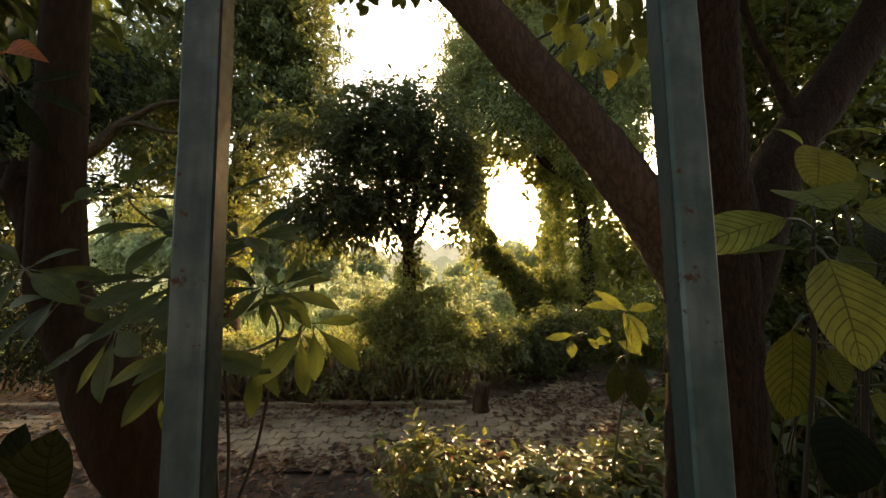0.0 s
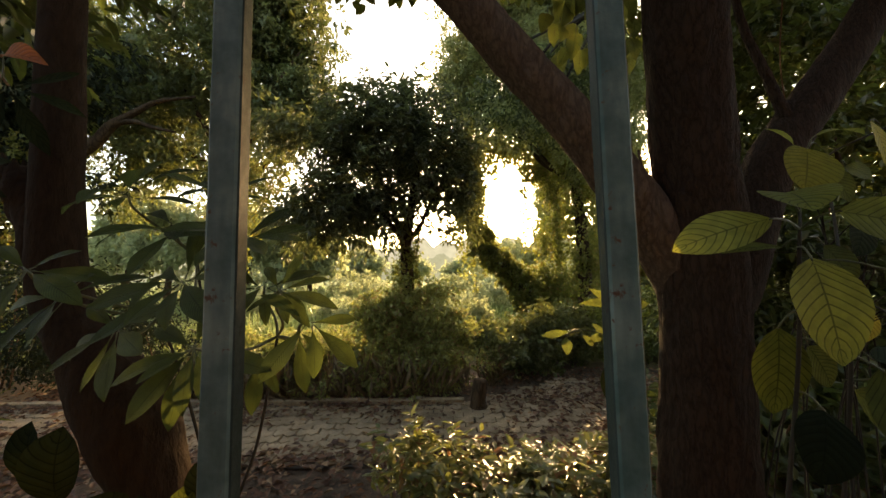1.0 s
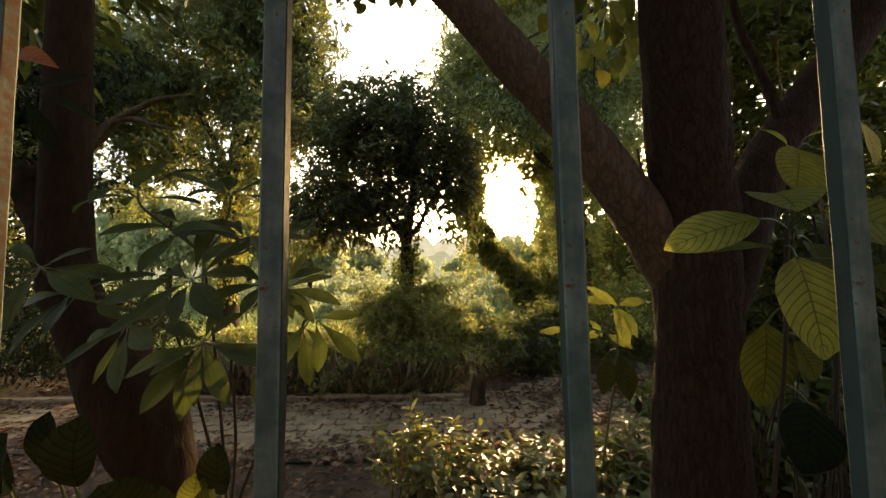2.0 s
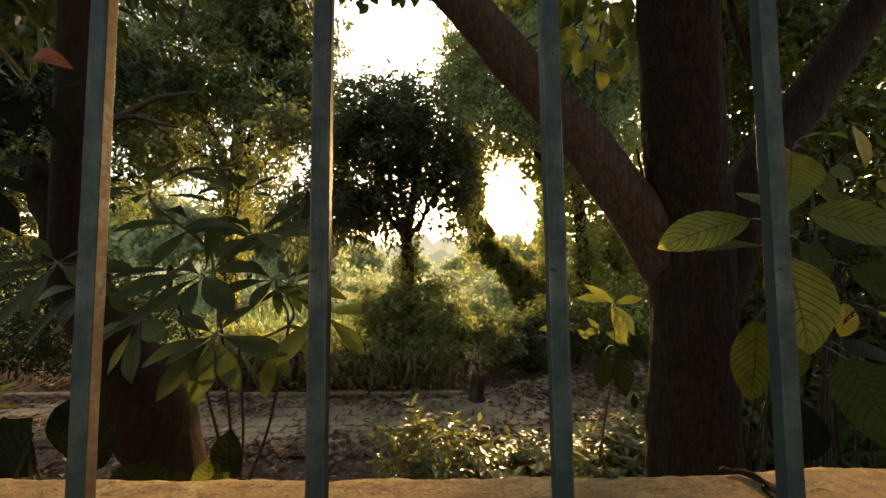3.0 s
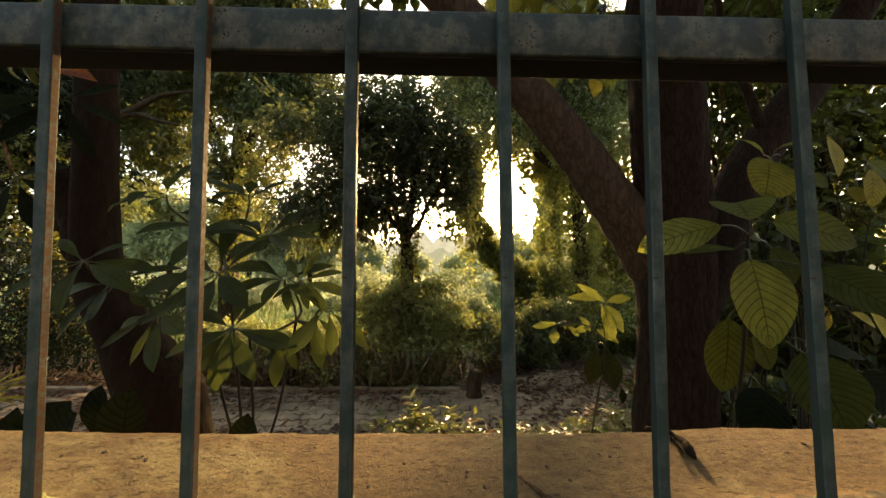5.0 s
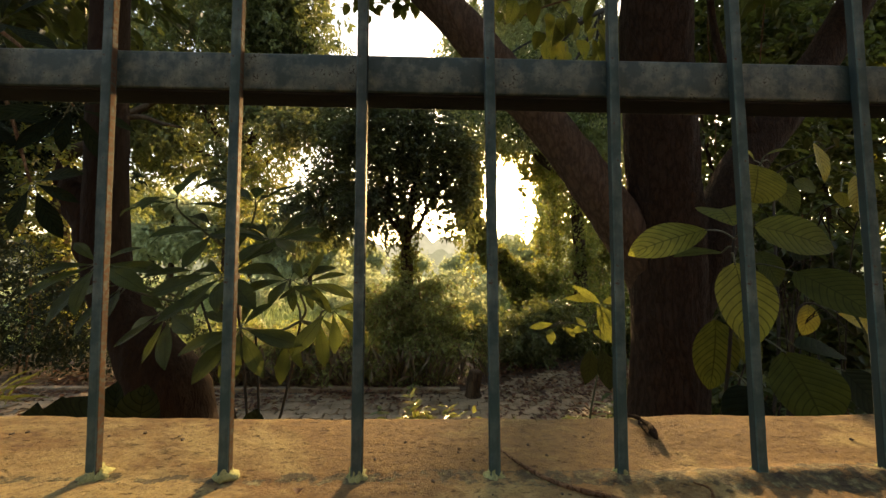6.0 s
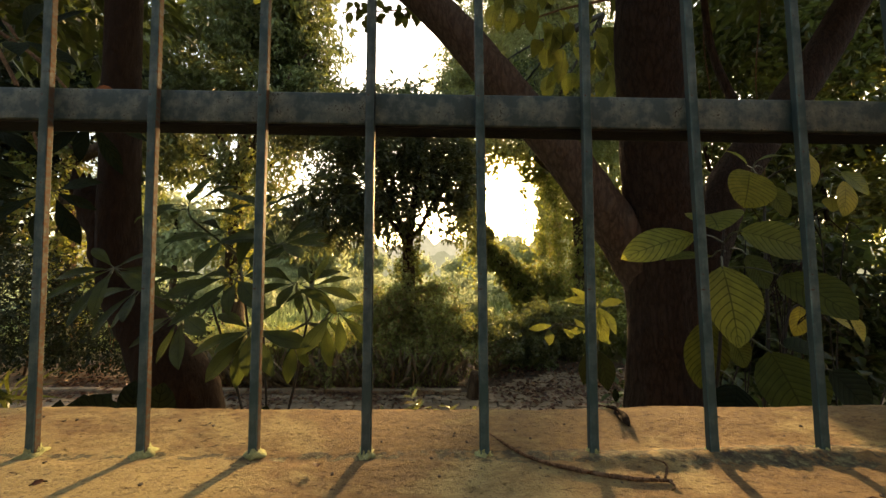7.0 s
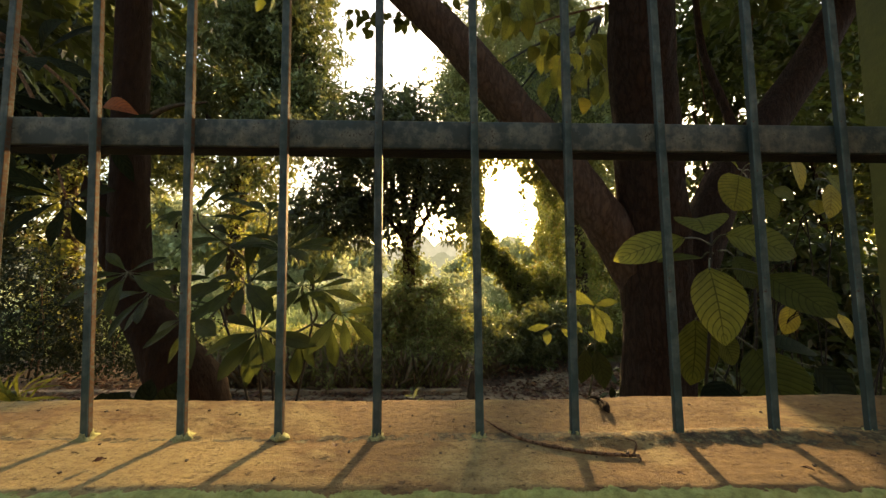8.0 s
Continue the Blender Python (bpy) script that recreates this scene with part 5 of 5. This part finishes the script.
# the lower leaves get a dark colour in place of shade
for bx, bz, tx, tz, w in [(0.965, 1.174, 0.918, 0.956, 0.12), (1.027, 1.174, 1.074, 0.918, 0.14), (1.129, 0.932, 1.12, 0.848, 0.04)]:
    leaf(yellow, (bx, 1.84, bz), (tx, 1.82, tz), w, (yl.uniform(-0.3, 0.3), -1, 0.3), LEAF_DARK, (1.03, 1.88, 1.2), bend=0.06, rows=8)


# ---- branch hanging over the limb ----
over = thing("overhanging_branch", (1.3, 2.0, 3.6), "thin branch hung with yellow-green heart-shaped leaves", "branch")
part("stem", tube([(1.36, 1.7, 3.5), (1.15, 1.9, 3.6), (0.8, 1.95, 3.55), (0.45, 1.95, 3.4)], [0.014, 0.01, 0.007, 0.003], 8, 6), TWIG, over)
ol = random.Random(121)
for cx, cz, rx, rz, count in ((0.55, 3.52, 0.2, 0.1, 13), (0.78, 3.4, 0.1, 0.1, 8), (0.89, 3.22, 0.12, 0.16, 17), (1.15, 3.06, 0.09, 0.19, 17), (1.12, 3.42, 0.14, 0.14, 12)):
    for k in range(count):
        u, v = ol.uniform(-1, 1), ol.uniform(-1, 1)
        b = Vector((cx + rx * u, 1.88 + ol.uniform(-0.14, 0.16), cz + rz * v))
        size = ol.uniform(0.11, 0.19)
        side = 0.35 * u + ol.uniform(-0.3, 0.3)
        leaf(over, b, b + Vector((size * math.sin(side), ol.uniform(-0.05, 0.05), -size * math.cos(side))), size * ol.uniform(0.46, 0.62), (ol.uniform(-0.8, 0.8), -1, ol.uniform(-0.3, 0.6)),
             ol.choice((LEAF_VEINED_DARK, LEAF_BROAD)) if cz > 3.4 else ol.choice((LEAF_BROAD, LEAF_BROAD, LEAF_YELLOW, LEAF_VEINED_DARK)), b + Vector((ol.uniform(-0.03, 0.03), 0.03, 0.07)), bend=0.08, fold=0.2, belly=0.38, point=0.8, rows=8, seed=k)
leaf(over, (1.02, 1.9, 2.93), (1.02, 1.9, 2.80), 0.1, (0.2, -1, 0), LEAF_GOLD_LIT, (1.03, 1.92, 3.05), belly=0.38, point=0.7, rows=8)
spray_dark = thing("overhanging_branch", (2.6, 5.6, 5.6), "dark small-leaved branch hanging behind the limb", "branch")
limbs(spray_dark, (2.9, 5.4, 6.3), [(1.2, 6.2, 5.0), (2.2, 6.2, 4.6), (1.8, 6.1, 5.5), (3.0, 6.2, 4.9), (0.9, 6.1, 5.6)], 0.04, STEM_DARK, 123)
part("foliage", crown([(1.15, 6.2, 5.1, 0.5, 0.4, 0.5), (1.9, 6.2, 4.55, 0.5, 0.4, 0.4), (2.6, 6.2, 4.8, 0.6, 0.4, 0.6), (2.0, 6.2, 5.5, 0.9, 0.4, 0.5), (2.9, 6.2, 5.7, 0.6, 0.4, 0.6)], 420, 9, 0.1, 0.45, 0.22, seed=124), LEAF_TREE, spray_dark, kind="stuff")
tip = thing("overhanging_twig", (-0.4, 2.5, 4.0), "leafy twig hanging from above against the sky", "branch")
part("stem", tube([(0.2, 2.4, 4.25), (-0.2, 2.5, 4.05), (-0.9, 2.55, 4.02)], [0.01, 0.007, 0.003], 7, 5), TWIG, tip)
tw = random.Random(125)
for k in range(46):
    u = tw.random()
    bx, bz = 0.15 - 1.05 * u, 4.2 - 0.16 * min(1, u * 2.5) - (0.1 if tw.random() < 0.4 else 0) * tw.random()
    a = tw.uniform(-1.0, 1.0)
    size = tw.uniform(0.075, 0.12)
    y = 2.5 + tw.uniform(-0.1, 0.1)
    leaf(tip, (bx, y, bz), (bx + size * math.sin(a), y + tw.uniform(-0.03, 0.03), bz - size * math.cos(a)), size * 0.6, (tw.uniform(-0.5, 0.5), -1, tw.uniform(-0.3, 0.5)), LEAF_VEINED_DARK, bend=0.08, belly=0.45, point=0.75, rows=6)


# ---- lance-leaved shrub before the leaning tree ----
lance = thing("lance_leaved_shrub", (-0.8, 0.9, 0), "shrub with whorls of long narrow green leaves", "plant")


def whorl(plant, at, aim, count, length, hang, mat=LEAF_LANCE, slim=0.27, seed=0):
    """A whorl of long leaves round a shoot that points along aim; hang: how far the leaves droop."""
    r = random.Random(seed)
    c, a = Vector(at), Vector(aim).normalized()
    x = a.orthogonal().normalized()
    y = a.cross(x)
    for k in range(count):
        ang = math.tau * (k + r.uniform(-0.25, 0.25)) / count
        out = (x * math.cos(ang) + y * math.sin(ang)) * r.uniform(0.75, 1.0) + a * r.uniform(0.0, 0.55) - Vector((0, 0, hang * r.uniform(0.6, 1.3)))
        out.normalize()
        size = length * r.uniform(0.72, 1.12)
        b = c + out * 0.012 + a * r.uniform(-0.015, 0.015)
        face = a + Vector((0, -0.45, 0.35)) + Vector((r.uniform(-0.3, 0.3), r.uniform(-0.3, 0.3), 0))
        ob = part("leaf", blade(b + out * size * 0.1, b + out * size, size * slim * r.uniform(0.85, 1.12), face, bend=0.09 * r.uniform(-0.3, 1.6), fold=0.22, belly=0.6, point=0.95, rows=9, seed=k + seed), mat, plant)
        part("petiole", tube([b, b + out * size * 0.06, b + out * size * 0.14], [0.0022, 0.0018, 0.001], 5, 2), STALK, ob)


forks = [(-0.70, 1.0, 1.42), (-0.93, 1.02, 1.55), (-0.52, 0.98, 1.48), (-0.84, 1.05, 1.74)]
for fx, fy, fz in forks:
    part("stem", tube([(-0.74, 1.1, -0.04), (-0.75, 1.1, 0.7), ((fx - 0.72) / 2, 1.06, fz * 0.75), (fx, fy, fz)], [0.006, 0.0055, 0.005, 0.0045], 7, 6), STEM_DARK, lance)
shoots = [((-1.16, 0.84, 1.696), (-0.2, -0.6, 0.7), 8, 0.19, 0.35), ((-0.595, 0.72, 1.502), (0.05, -0.9, 0.25), 10, 0.185, 0.28), ((-0.456, 0.85, 1.631), (0.4, -0.4, 0.6), 8, 0.15, 0.3),
          ((-0.99, 0.95, 1.94), (-0.1, -0.3, 0.9), 8, 0.17, 0.2), ((-0.61, 0.92, 1.79), (0.2, -0.4, 0.8), 8, 0.17, 0.3), ((-0.73, 0.85, 1.66), (-0.1, -0.6, 0.6), 9, 0.18, 0.4),
          ((-0.432, 0.93, 1.505), (0.5, -0.5, 0.4), 8, 0.16, 0.4), ((-0.98, 0.92, 1.52), (-0.3, -0.6, 0.4), 8, 0.18, 0.5), ((-0.84, 0.95, 1.83), (0, -0.4, 0.8), 8, 0.17, 0.3),
          ((-0.72, 1.0, 1.95), (0.1, -0.2, 0.9), 7, 0.15, 0.2), ((-0.35, 0.8, 1.55), (0.5, -0.4, 0.2), 5, 0.14, 0.8), ((-1.12, 0.9, 1.62), (-0.4, -0.5, 0.5), 7, 0.17, 0.5), ((-0.55, 0.95, 1.64), (0.2, -0.4, 0.5), 7, 0.15, 0.4)]


def spray(plant, centre, tips, slim, seed):
    """A whorl whose leaves are set out one by one."""
    r = random.Random(seed)
    c = Vector(centre)
    for k, tip_at in enumerate(tips):
        d = Vector(tip_at) - c
        face = Vector((r.uniform(-0.25, 0.25), -0.8, 0.55)) + Vector((0, 0, 0.4)) * (abs(d.x) > abs(d.z))
        ob = part("leaf", blade(c + d * 0.13, tip_at, d.length * slim * r.uniform(0.88, 1.12), face, bend=r.uniform(0.0, 0.1), fold=0.2, belly=0.58, point=0.9, rows=10, seed=seed + k), LEAF_LANCE, plant)
        part("petiole", tube([c, c + d * 0.07, c + d * 0.17], [0.0024, 0.002, 0.001], 5, 2), STALK, ob)


spray(lance, (-0.595, 0.72, 1.502), [(-0.733, 0.66, 1.433), (-0.677, 0.64, 1.36), (-0.60, 0.66, 1.335), (-0.555, 0.64, 1.375), (-0.488, 0.66, 1.37), (-0.396, 0.70, 1.451), (-0.519, 0.76, 1.569), (-0.586, 0.78, 1.605), (-0.74, 0.78, 1.54), (-0.64, 0.62, 1.45), (-0.452, 0.75, 1.432)], 0.27, 401)
spray(lance, (-1.16, 0.84, 1.696), [(-1.299, 0.78, 1.654), (-1.291, 0.74, 1.585), (-1.206, 0.74, 1.498), (-1.13, 0.75, 1.53), (-0.955, 0.80, 1.60), (-0.953, 0.88, 1.664), (-1.263, 0.86, 1.767), (-1.03, 0.86, 1.75)], 0.25, 431)
spray(lance, (-0.456, 0.85, 1.631), [(-0.273, 0.80, 1.583), (-0.339, 0.78, 1.538), (-0.406, 0.80, 1.545), (-0.535, 0.83, 1.575), (-0.53, 0.92, 1.701), (-0.417, 0.92, 1.743), (-0.33, 0.9, 1.66)], 0.22, 451)
spray(lance, (-0.432, 0.93, 1.505), [(-0.404, 0.92, 1.324), (-0.50, 0.9, 1.38), (-0.36, 0.95, 1.43)], 0.24, 461)
spray(lance, (-0.55, 0.93, 1.44), [(-0.553, 0.90, 1.269), (-0.49, 0.93, 1.32)], 0.24, 471)
for k, (at, aim, count, size, hang) in enumerate(shoots):
    if k not in (0, 1, 2, 6):
        whorl(lance, at, aim, count, size * 1.15, hang, seed=200 + k)
    fork = min((Vector(f) for f in forks), key=lambda f: (f - Vector(at)).length)
    part("stem", tube([fork, fork.lerp(Vector(at), 0.5) + Vector((0, 0.03, -0.03)), Vector(at) - Vector(aim).normalized() * 0.05, at], [0.005, 0.0045, 0.004, 0.003], 7, 5), STALK, lance)

upper = thing("upper_leafy_branch", (-1.5, 0.8, 2.6), "dark branch with long drooping green leaves", "branch")
for k, (at, aim, count, size, hang) in enumerate([((-1.52, 0.8, 2.52), (0.2, -0.5, 0.5), 8, 0.24, 0.3), ((-1.40, 0.95, 2.3), (0.4, -0.5, 0.1), 7, 0.24, 0.6), ((-1.42, 0.85, 1.98), (0.3, -0.5, 0.1), 7, 0.22, 0.7), ((-1.75, 0.9, 2.25), (0.2, -0.6, 0.2), 8, 0.22, 0.5)]):
    whorl(upper, at, aim, count, size, hang, seed=240 + k, slim=0.24, mat=LEAF_DARK)
    part("stem", tube([(-1.95, 1.0, 2.75), Vector(at).lerp(Vector((-1.9, 1.0, 2.7)), 0.5) + Vector((0, 0, 0.05)), at], [0.009, 0.007, 0.004], 6, 6), TWIG, upper)
leaf(upper, (-1.36, 0.9, 2.36), (-1.19, 0.88, 2.32), 0.07, (0.1, -1, 0.5), LEAF_ORANGE, bend=0.12, fold=0.5, label="curled orange dead leaf")
part("tendril", tube([(-1.36, 0.9, 2.38), (-1.34, 0.89, 2.3), (-1.37, 0.89, 2.22)], [0.002, 0.002, 0.001], 5, 6), STALK, upper)

low = thing("round_leaved_plant", (-0.95, 0.65, 0), "low plant with dark rounded leaves by the wall", "plant")
for k, (x, y, z, s, w, dx) in enumerate([(-0.90, 0.60, 1.23, 0.125, 0.17, 0.02), (-0.90, 0.68, 1.21, 0.155, 0.075, 0.012), (-0.80, 0.63, 1.21, 0.165, 0.10, 0.035), (-0.84, 0.52, 1.25, 0.11, 0.17, 0.06), (-0.98, 0.66, 1.18, 0.15, 0.14, -0.04),
                                         (-0.555, 0.66, 1.13, 0.11, 0.06, 0.02), (-0.485, 0.60, 1.15, 0.09, 0.065, 0.03), (-0.50, 0.66, 1.17, 0.13, 0.075, 0.012), (-0.64, 0.6, 1.16, 0.09, 0.13, -0.05), (-1.08, 0.7, 1.14, 0.16, 0.14, -0.05), (-0.60, 0.66, 1.1, 0.12, 0.1, -0.03)]):
    leaf(low, (x, y, z), (x + dx, y - 0.03, z + s), w, (0.3 * (k % 3 - 1), -1, 0.3), LEAF_VEINED_DARK if k in (5, 6) else LEAF_DARK, (x * 0.95 - 0.03, y + 0.03, z - 0.15), bend=0.08, fold=0.3, belly=0.58, point=0.55, rows=9, seed=k)
for x in (-0.98, -0.9, -0.56):
    part("stem", tube([(x, 0.72, -0.03), (x + 0.02, 0.72, 0.6), (x - 0.01, 0.72, 1.12)], [0.008, 0.006, 0.004], 7, 5), STALK, low)

fern = thing("strap_leaved_plant", (-3.0, 2.0, 0), "clump of narrow arching strap leaves", "plant")
fr = random.Random(141)
for k in range(26):
    a = fr.uniform(-0.6, 3.7)
    s = fr.uniform(0.25, 0.45)
    b = (-3.0 + fr.uniform(-0.1, 0.1), 2.0, 0.73 + fr.uniform(0, 0.14))
    leaf(fern, b, (b[0] + s * math.cos(a), 2.0 - fr.uniform(-0.1, 0.2), b[2] + s * 0.55 * math.sin(a) + 0.02), 0.02, (0, -0.7, 1), LEAF_VEINED_DARK, bend=0.16, rows=7)
part("stem", tube([(-3.0, 2.02, -0.03), (-3.0, 2.0, 0.86)], [0.03, 0.02], 8, 4), STALK, fern)


# ---- bare twigs and hanging strands beside the large tree ----
tw = random.Random(161)
for k in range(26):
    x, z = tw.uniform(1.25, 2.5), tw.uniform(1.15, 1.9)
    t = thing("bare_twig", (x, 1.35, 0), "thin dark bare shoot rising beside the large tree", "twig", "bare shoots")
    lx = tw.uniform(-0.35, 0.5)
    part("stem", tube([(x, 1.4, -0.03), (x + lx * 0.2, 1.38, z * 0.6), (x + lx * 0.6, 1.34, z), (x + lx, 1.3, z + tw.uniform(0.0, 0.35))], [0.0035, 0.0032, 0.0028, 0.0012], 6, 7, 0.1, 20), STEM_DARK, t)
    part("side_shoot", tube([(x + lx * 0.6, 1.34, z), (x + lx * 0.6 + tw.uniform(-0.15, 0.15), 1.32, z + 0.1), (x + lx * 0.6 + tw.uniform(-0.3, 0.3), 1.3, z + 0.12)], [0.003, 0.0022, 0.001], 5, 5), BARK_R, t)
for x, y, z in ((1.86, 2.4, 2.9), (2.28, 2.4, 2.8), (2.9, 2.6, 2.5)):
    t = thing("hanging_strand", (x, y, z + 1.2), "thin dry vine hanging from the tree crown", "vine", "hanging strands")
    part("stem", tube([(x + 0.06, y, z + 1.6), (x - 0.02, y, z + 0.9), (x + 0.02, y, z + 0.3), (x, y, z - 0.2)], [0.006, 0.005, 0.004, 0.002], 6, 6), TWIG, t)

# ---- loose bits on the wall top ----
twig = thing("dry_twig", (0.15, -0.02, 1.5), "thin curved dry twig lying on the wall top", "twig")
part("stem", tube([(0.074, 0.045, 1.5005), (0.09, 0.017, 1.5012), (0.114, -0.010, 1.5014), (0.154, -0.029, 1.5012), (0.186, -0.038, 1.501), (0.209, -0.041, 1.501), (0.228, -0.043, 1.5012)], [0.0012, 0.0016, 0.0019, 0.002, 0.002, 0.0018, 0.0013], 7, 6, 0.12, 60), TWIG, twig)
part("shoot", tube([(0.222, -0.042, 1.5012), (0.233, -0.028, 1.507), (0.226, -0.018, 1.507)], [0.0011, 0.001, 0.0005], 6, 4), TWIG, twig)
part("shoot", tube([(0.224, -0.043, 1.5012), (0.226, -0.049, 1.501), (0.220, -0.055, 1.5005)], [0.0009, 0.0008, 0.0004], 6, 4), TWIG, twig)
curl = thing("dead_leaf", (0.248, 0.085, 1.5), "curled dark brown dead leaf on the wall top", "dead leaf", "dead leaves on the wall")
part("blade", tube([(0.243, 0.119, 1.5025), (0.252, 0.112, 1.504), (0.256, 0.1, 1.5035), (0.254, 0.086, 1.5045), (0.249, 0.072, 1.504), (0.247, 0.062, 1.5025)], [0.0012, 0.0024, 0.002, 0.0034, 0.0042, 0.001], 12, 7, 0.4, 220), BARK_L, curl)
part("blade", blade((0.253, 0.1, 1.5015), (0.243, 0.07, 1.502), 0.012, (0.1, 0, 1), bend=0.05, fold=0.35, wave=0.15, seed=9), BARK_L, curl, "torn flat half of the leaf")
part("stalk", tube([(0.236, 0.121, 1.5012), (0.239, 0.122, 1.503), (0.244, 0.119, 1.5028)], [0.0008, 0.001, 0.0012], 6, 4), LEAF_DEAD, curl)
bits = random.Random(151)
SCRAPS = ((0.374, -0.067), (0.472, -0.045), (-0.105, -0.019), (-0.335, -0.048), (0.123, 0.014), (0.25, -0.079))
for k in range(64):
    x, y = SCRAPS[k // 5] if k % 5 == 0 and k < 30 else (bits.uniform(-0.62, 0.6), bits.uniform(-0.085, 0.105))
    if abs(y - HALF) < 0.014:
        continue
    z = 1.5025
    if k % 5 == 0 and k < 35:
        t = thing("dead_leaf", (x, y, z), "tiny crumpled red-brown leaf scrap on the wall top", "dead leaf", "leaf scraps on the wall")
        s = bits.uniform(0.006, 0.011)
        a = bits.uniform(0, 6.28)
        part("blade", blade((x, y, z), (x + s * math.cos(a), y + s * math.sin(a), z + 0.001), s * 0.55, (0.2, 0.1, 1), bend=0.06, fold=0.4, wave=0.2, rows=6, seed=k), LEAF_DEAD, t)
    else:
        t = thing("crumb", (x, y, z), "tiny dark crumb of soil on the wall top", "crumb", "crumbs on the wall")
        s = bits.uniform(0.0008, 0.0022)
        bm = bmesh.new()
        bmesh.ops.create_icosphere(bm, subdivisions=1, radius=s)
        for v in bm.verts:
            v.co *= bits.uniform(0.7, 1.3)
        part("lump", ([(v.co.x + x, v.co.y + y, v.co.z * 0.7 + z) for v in bm.verts], [tuple(v.index for v in f.verts) for f in bm.faces]), MORTAR, t, smooth=False)
        bm.free()

stones()
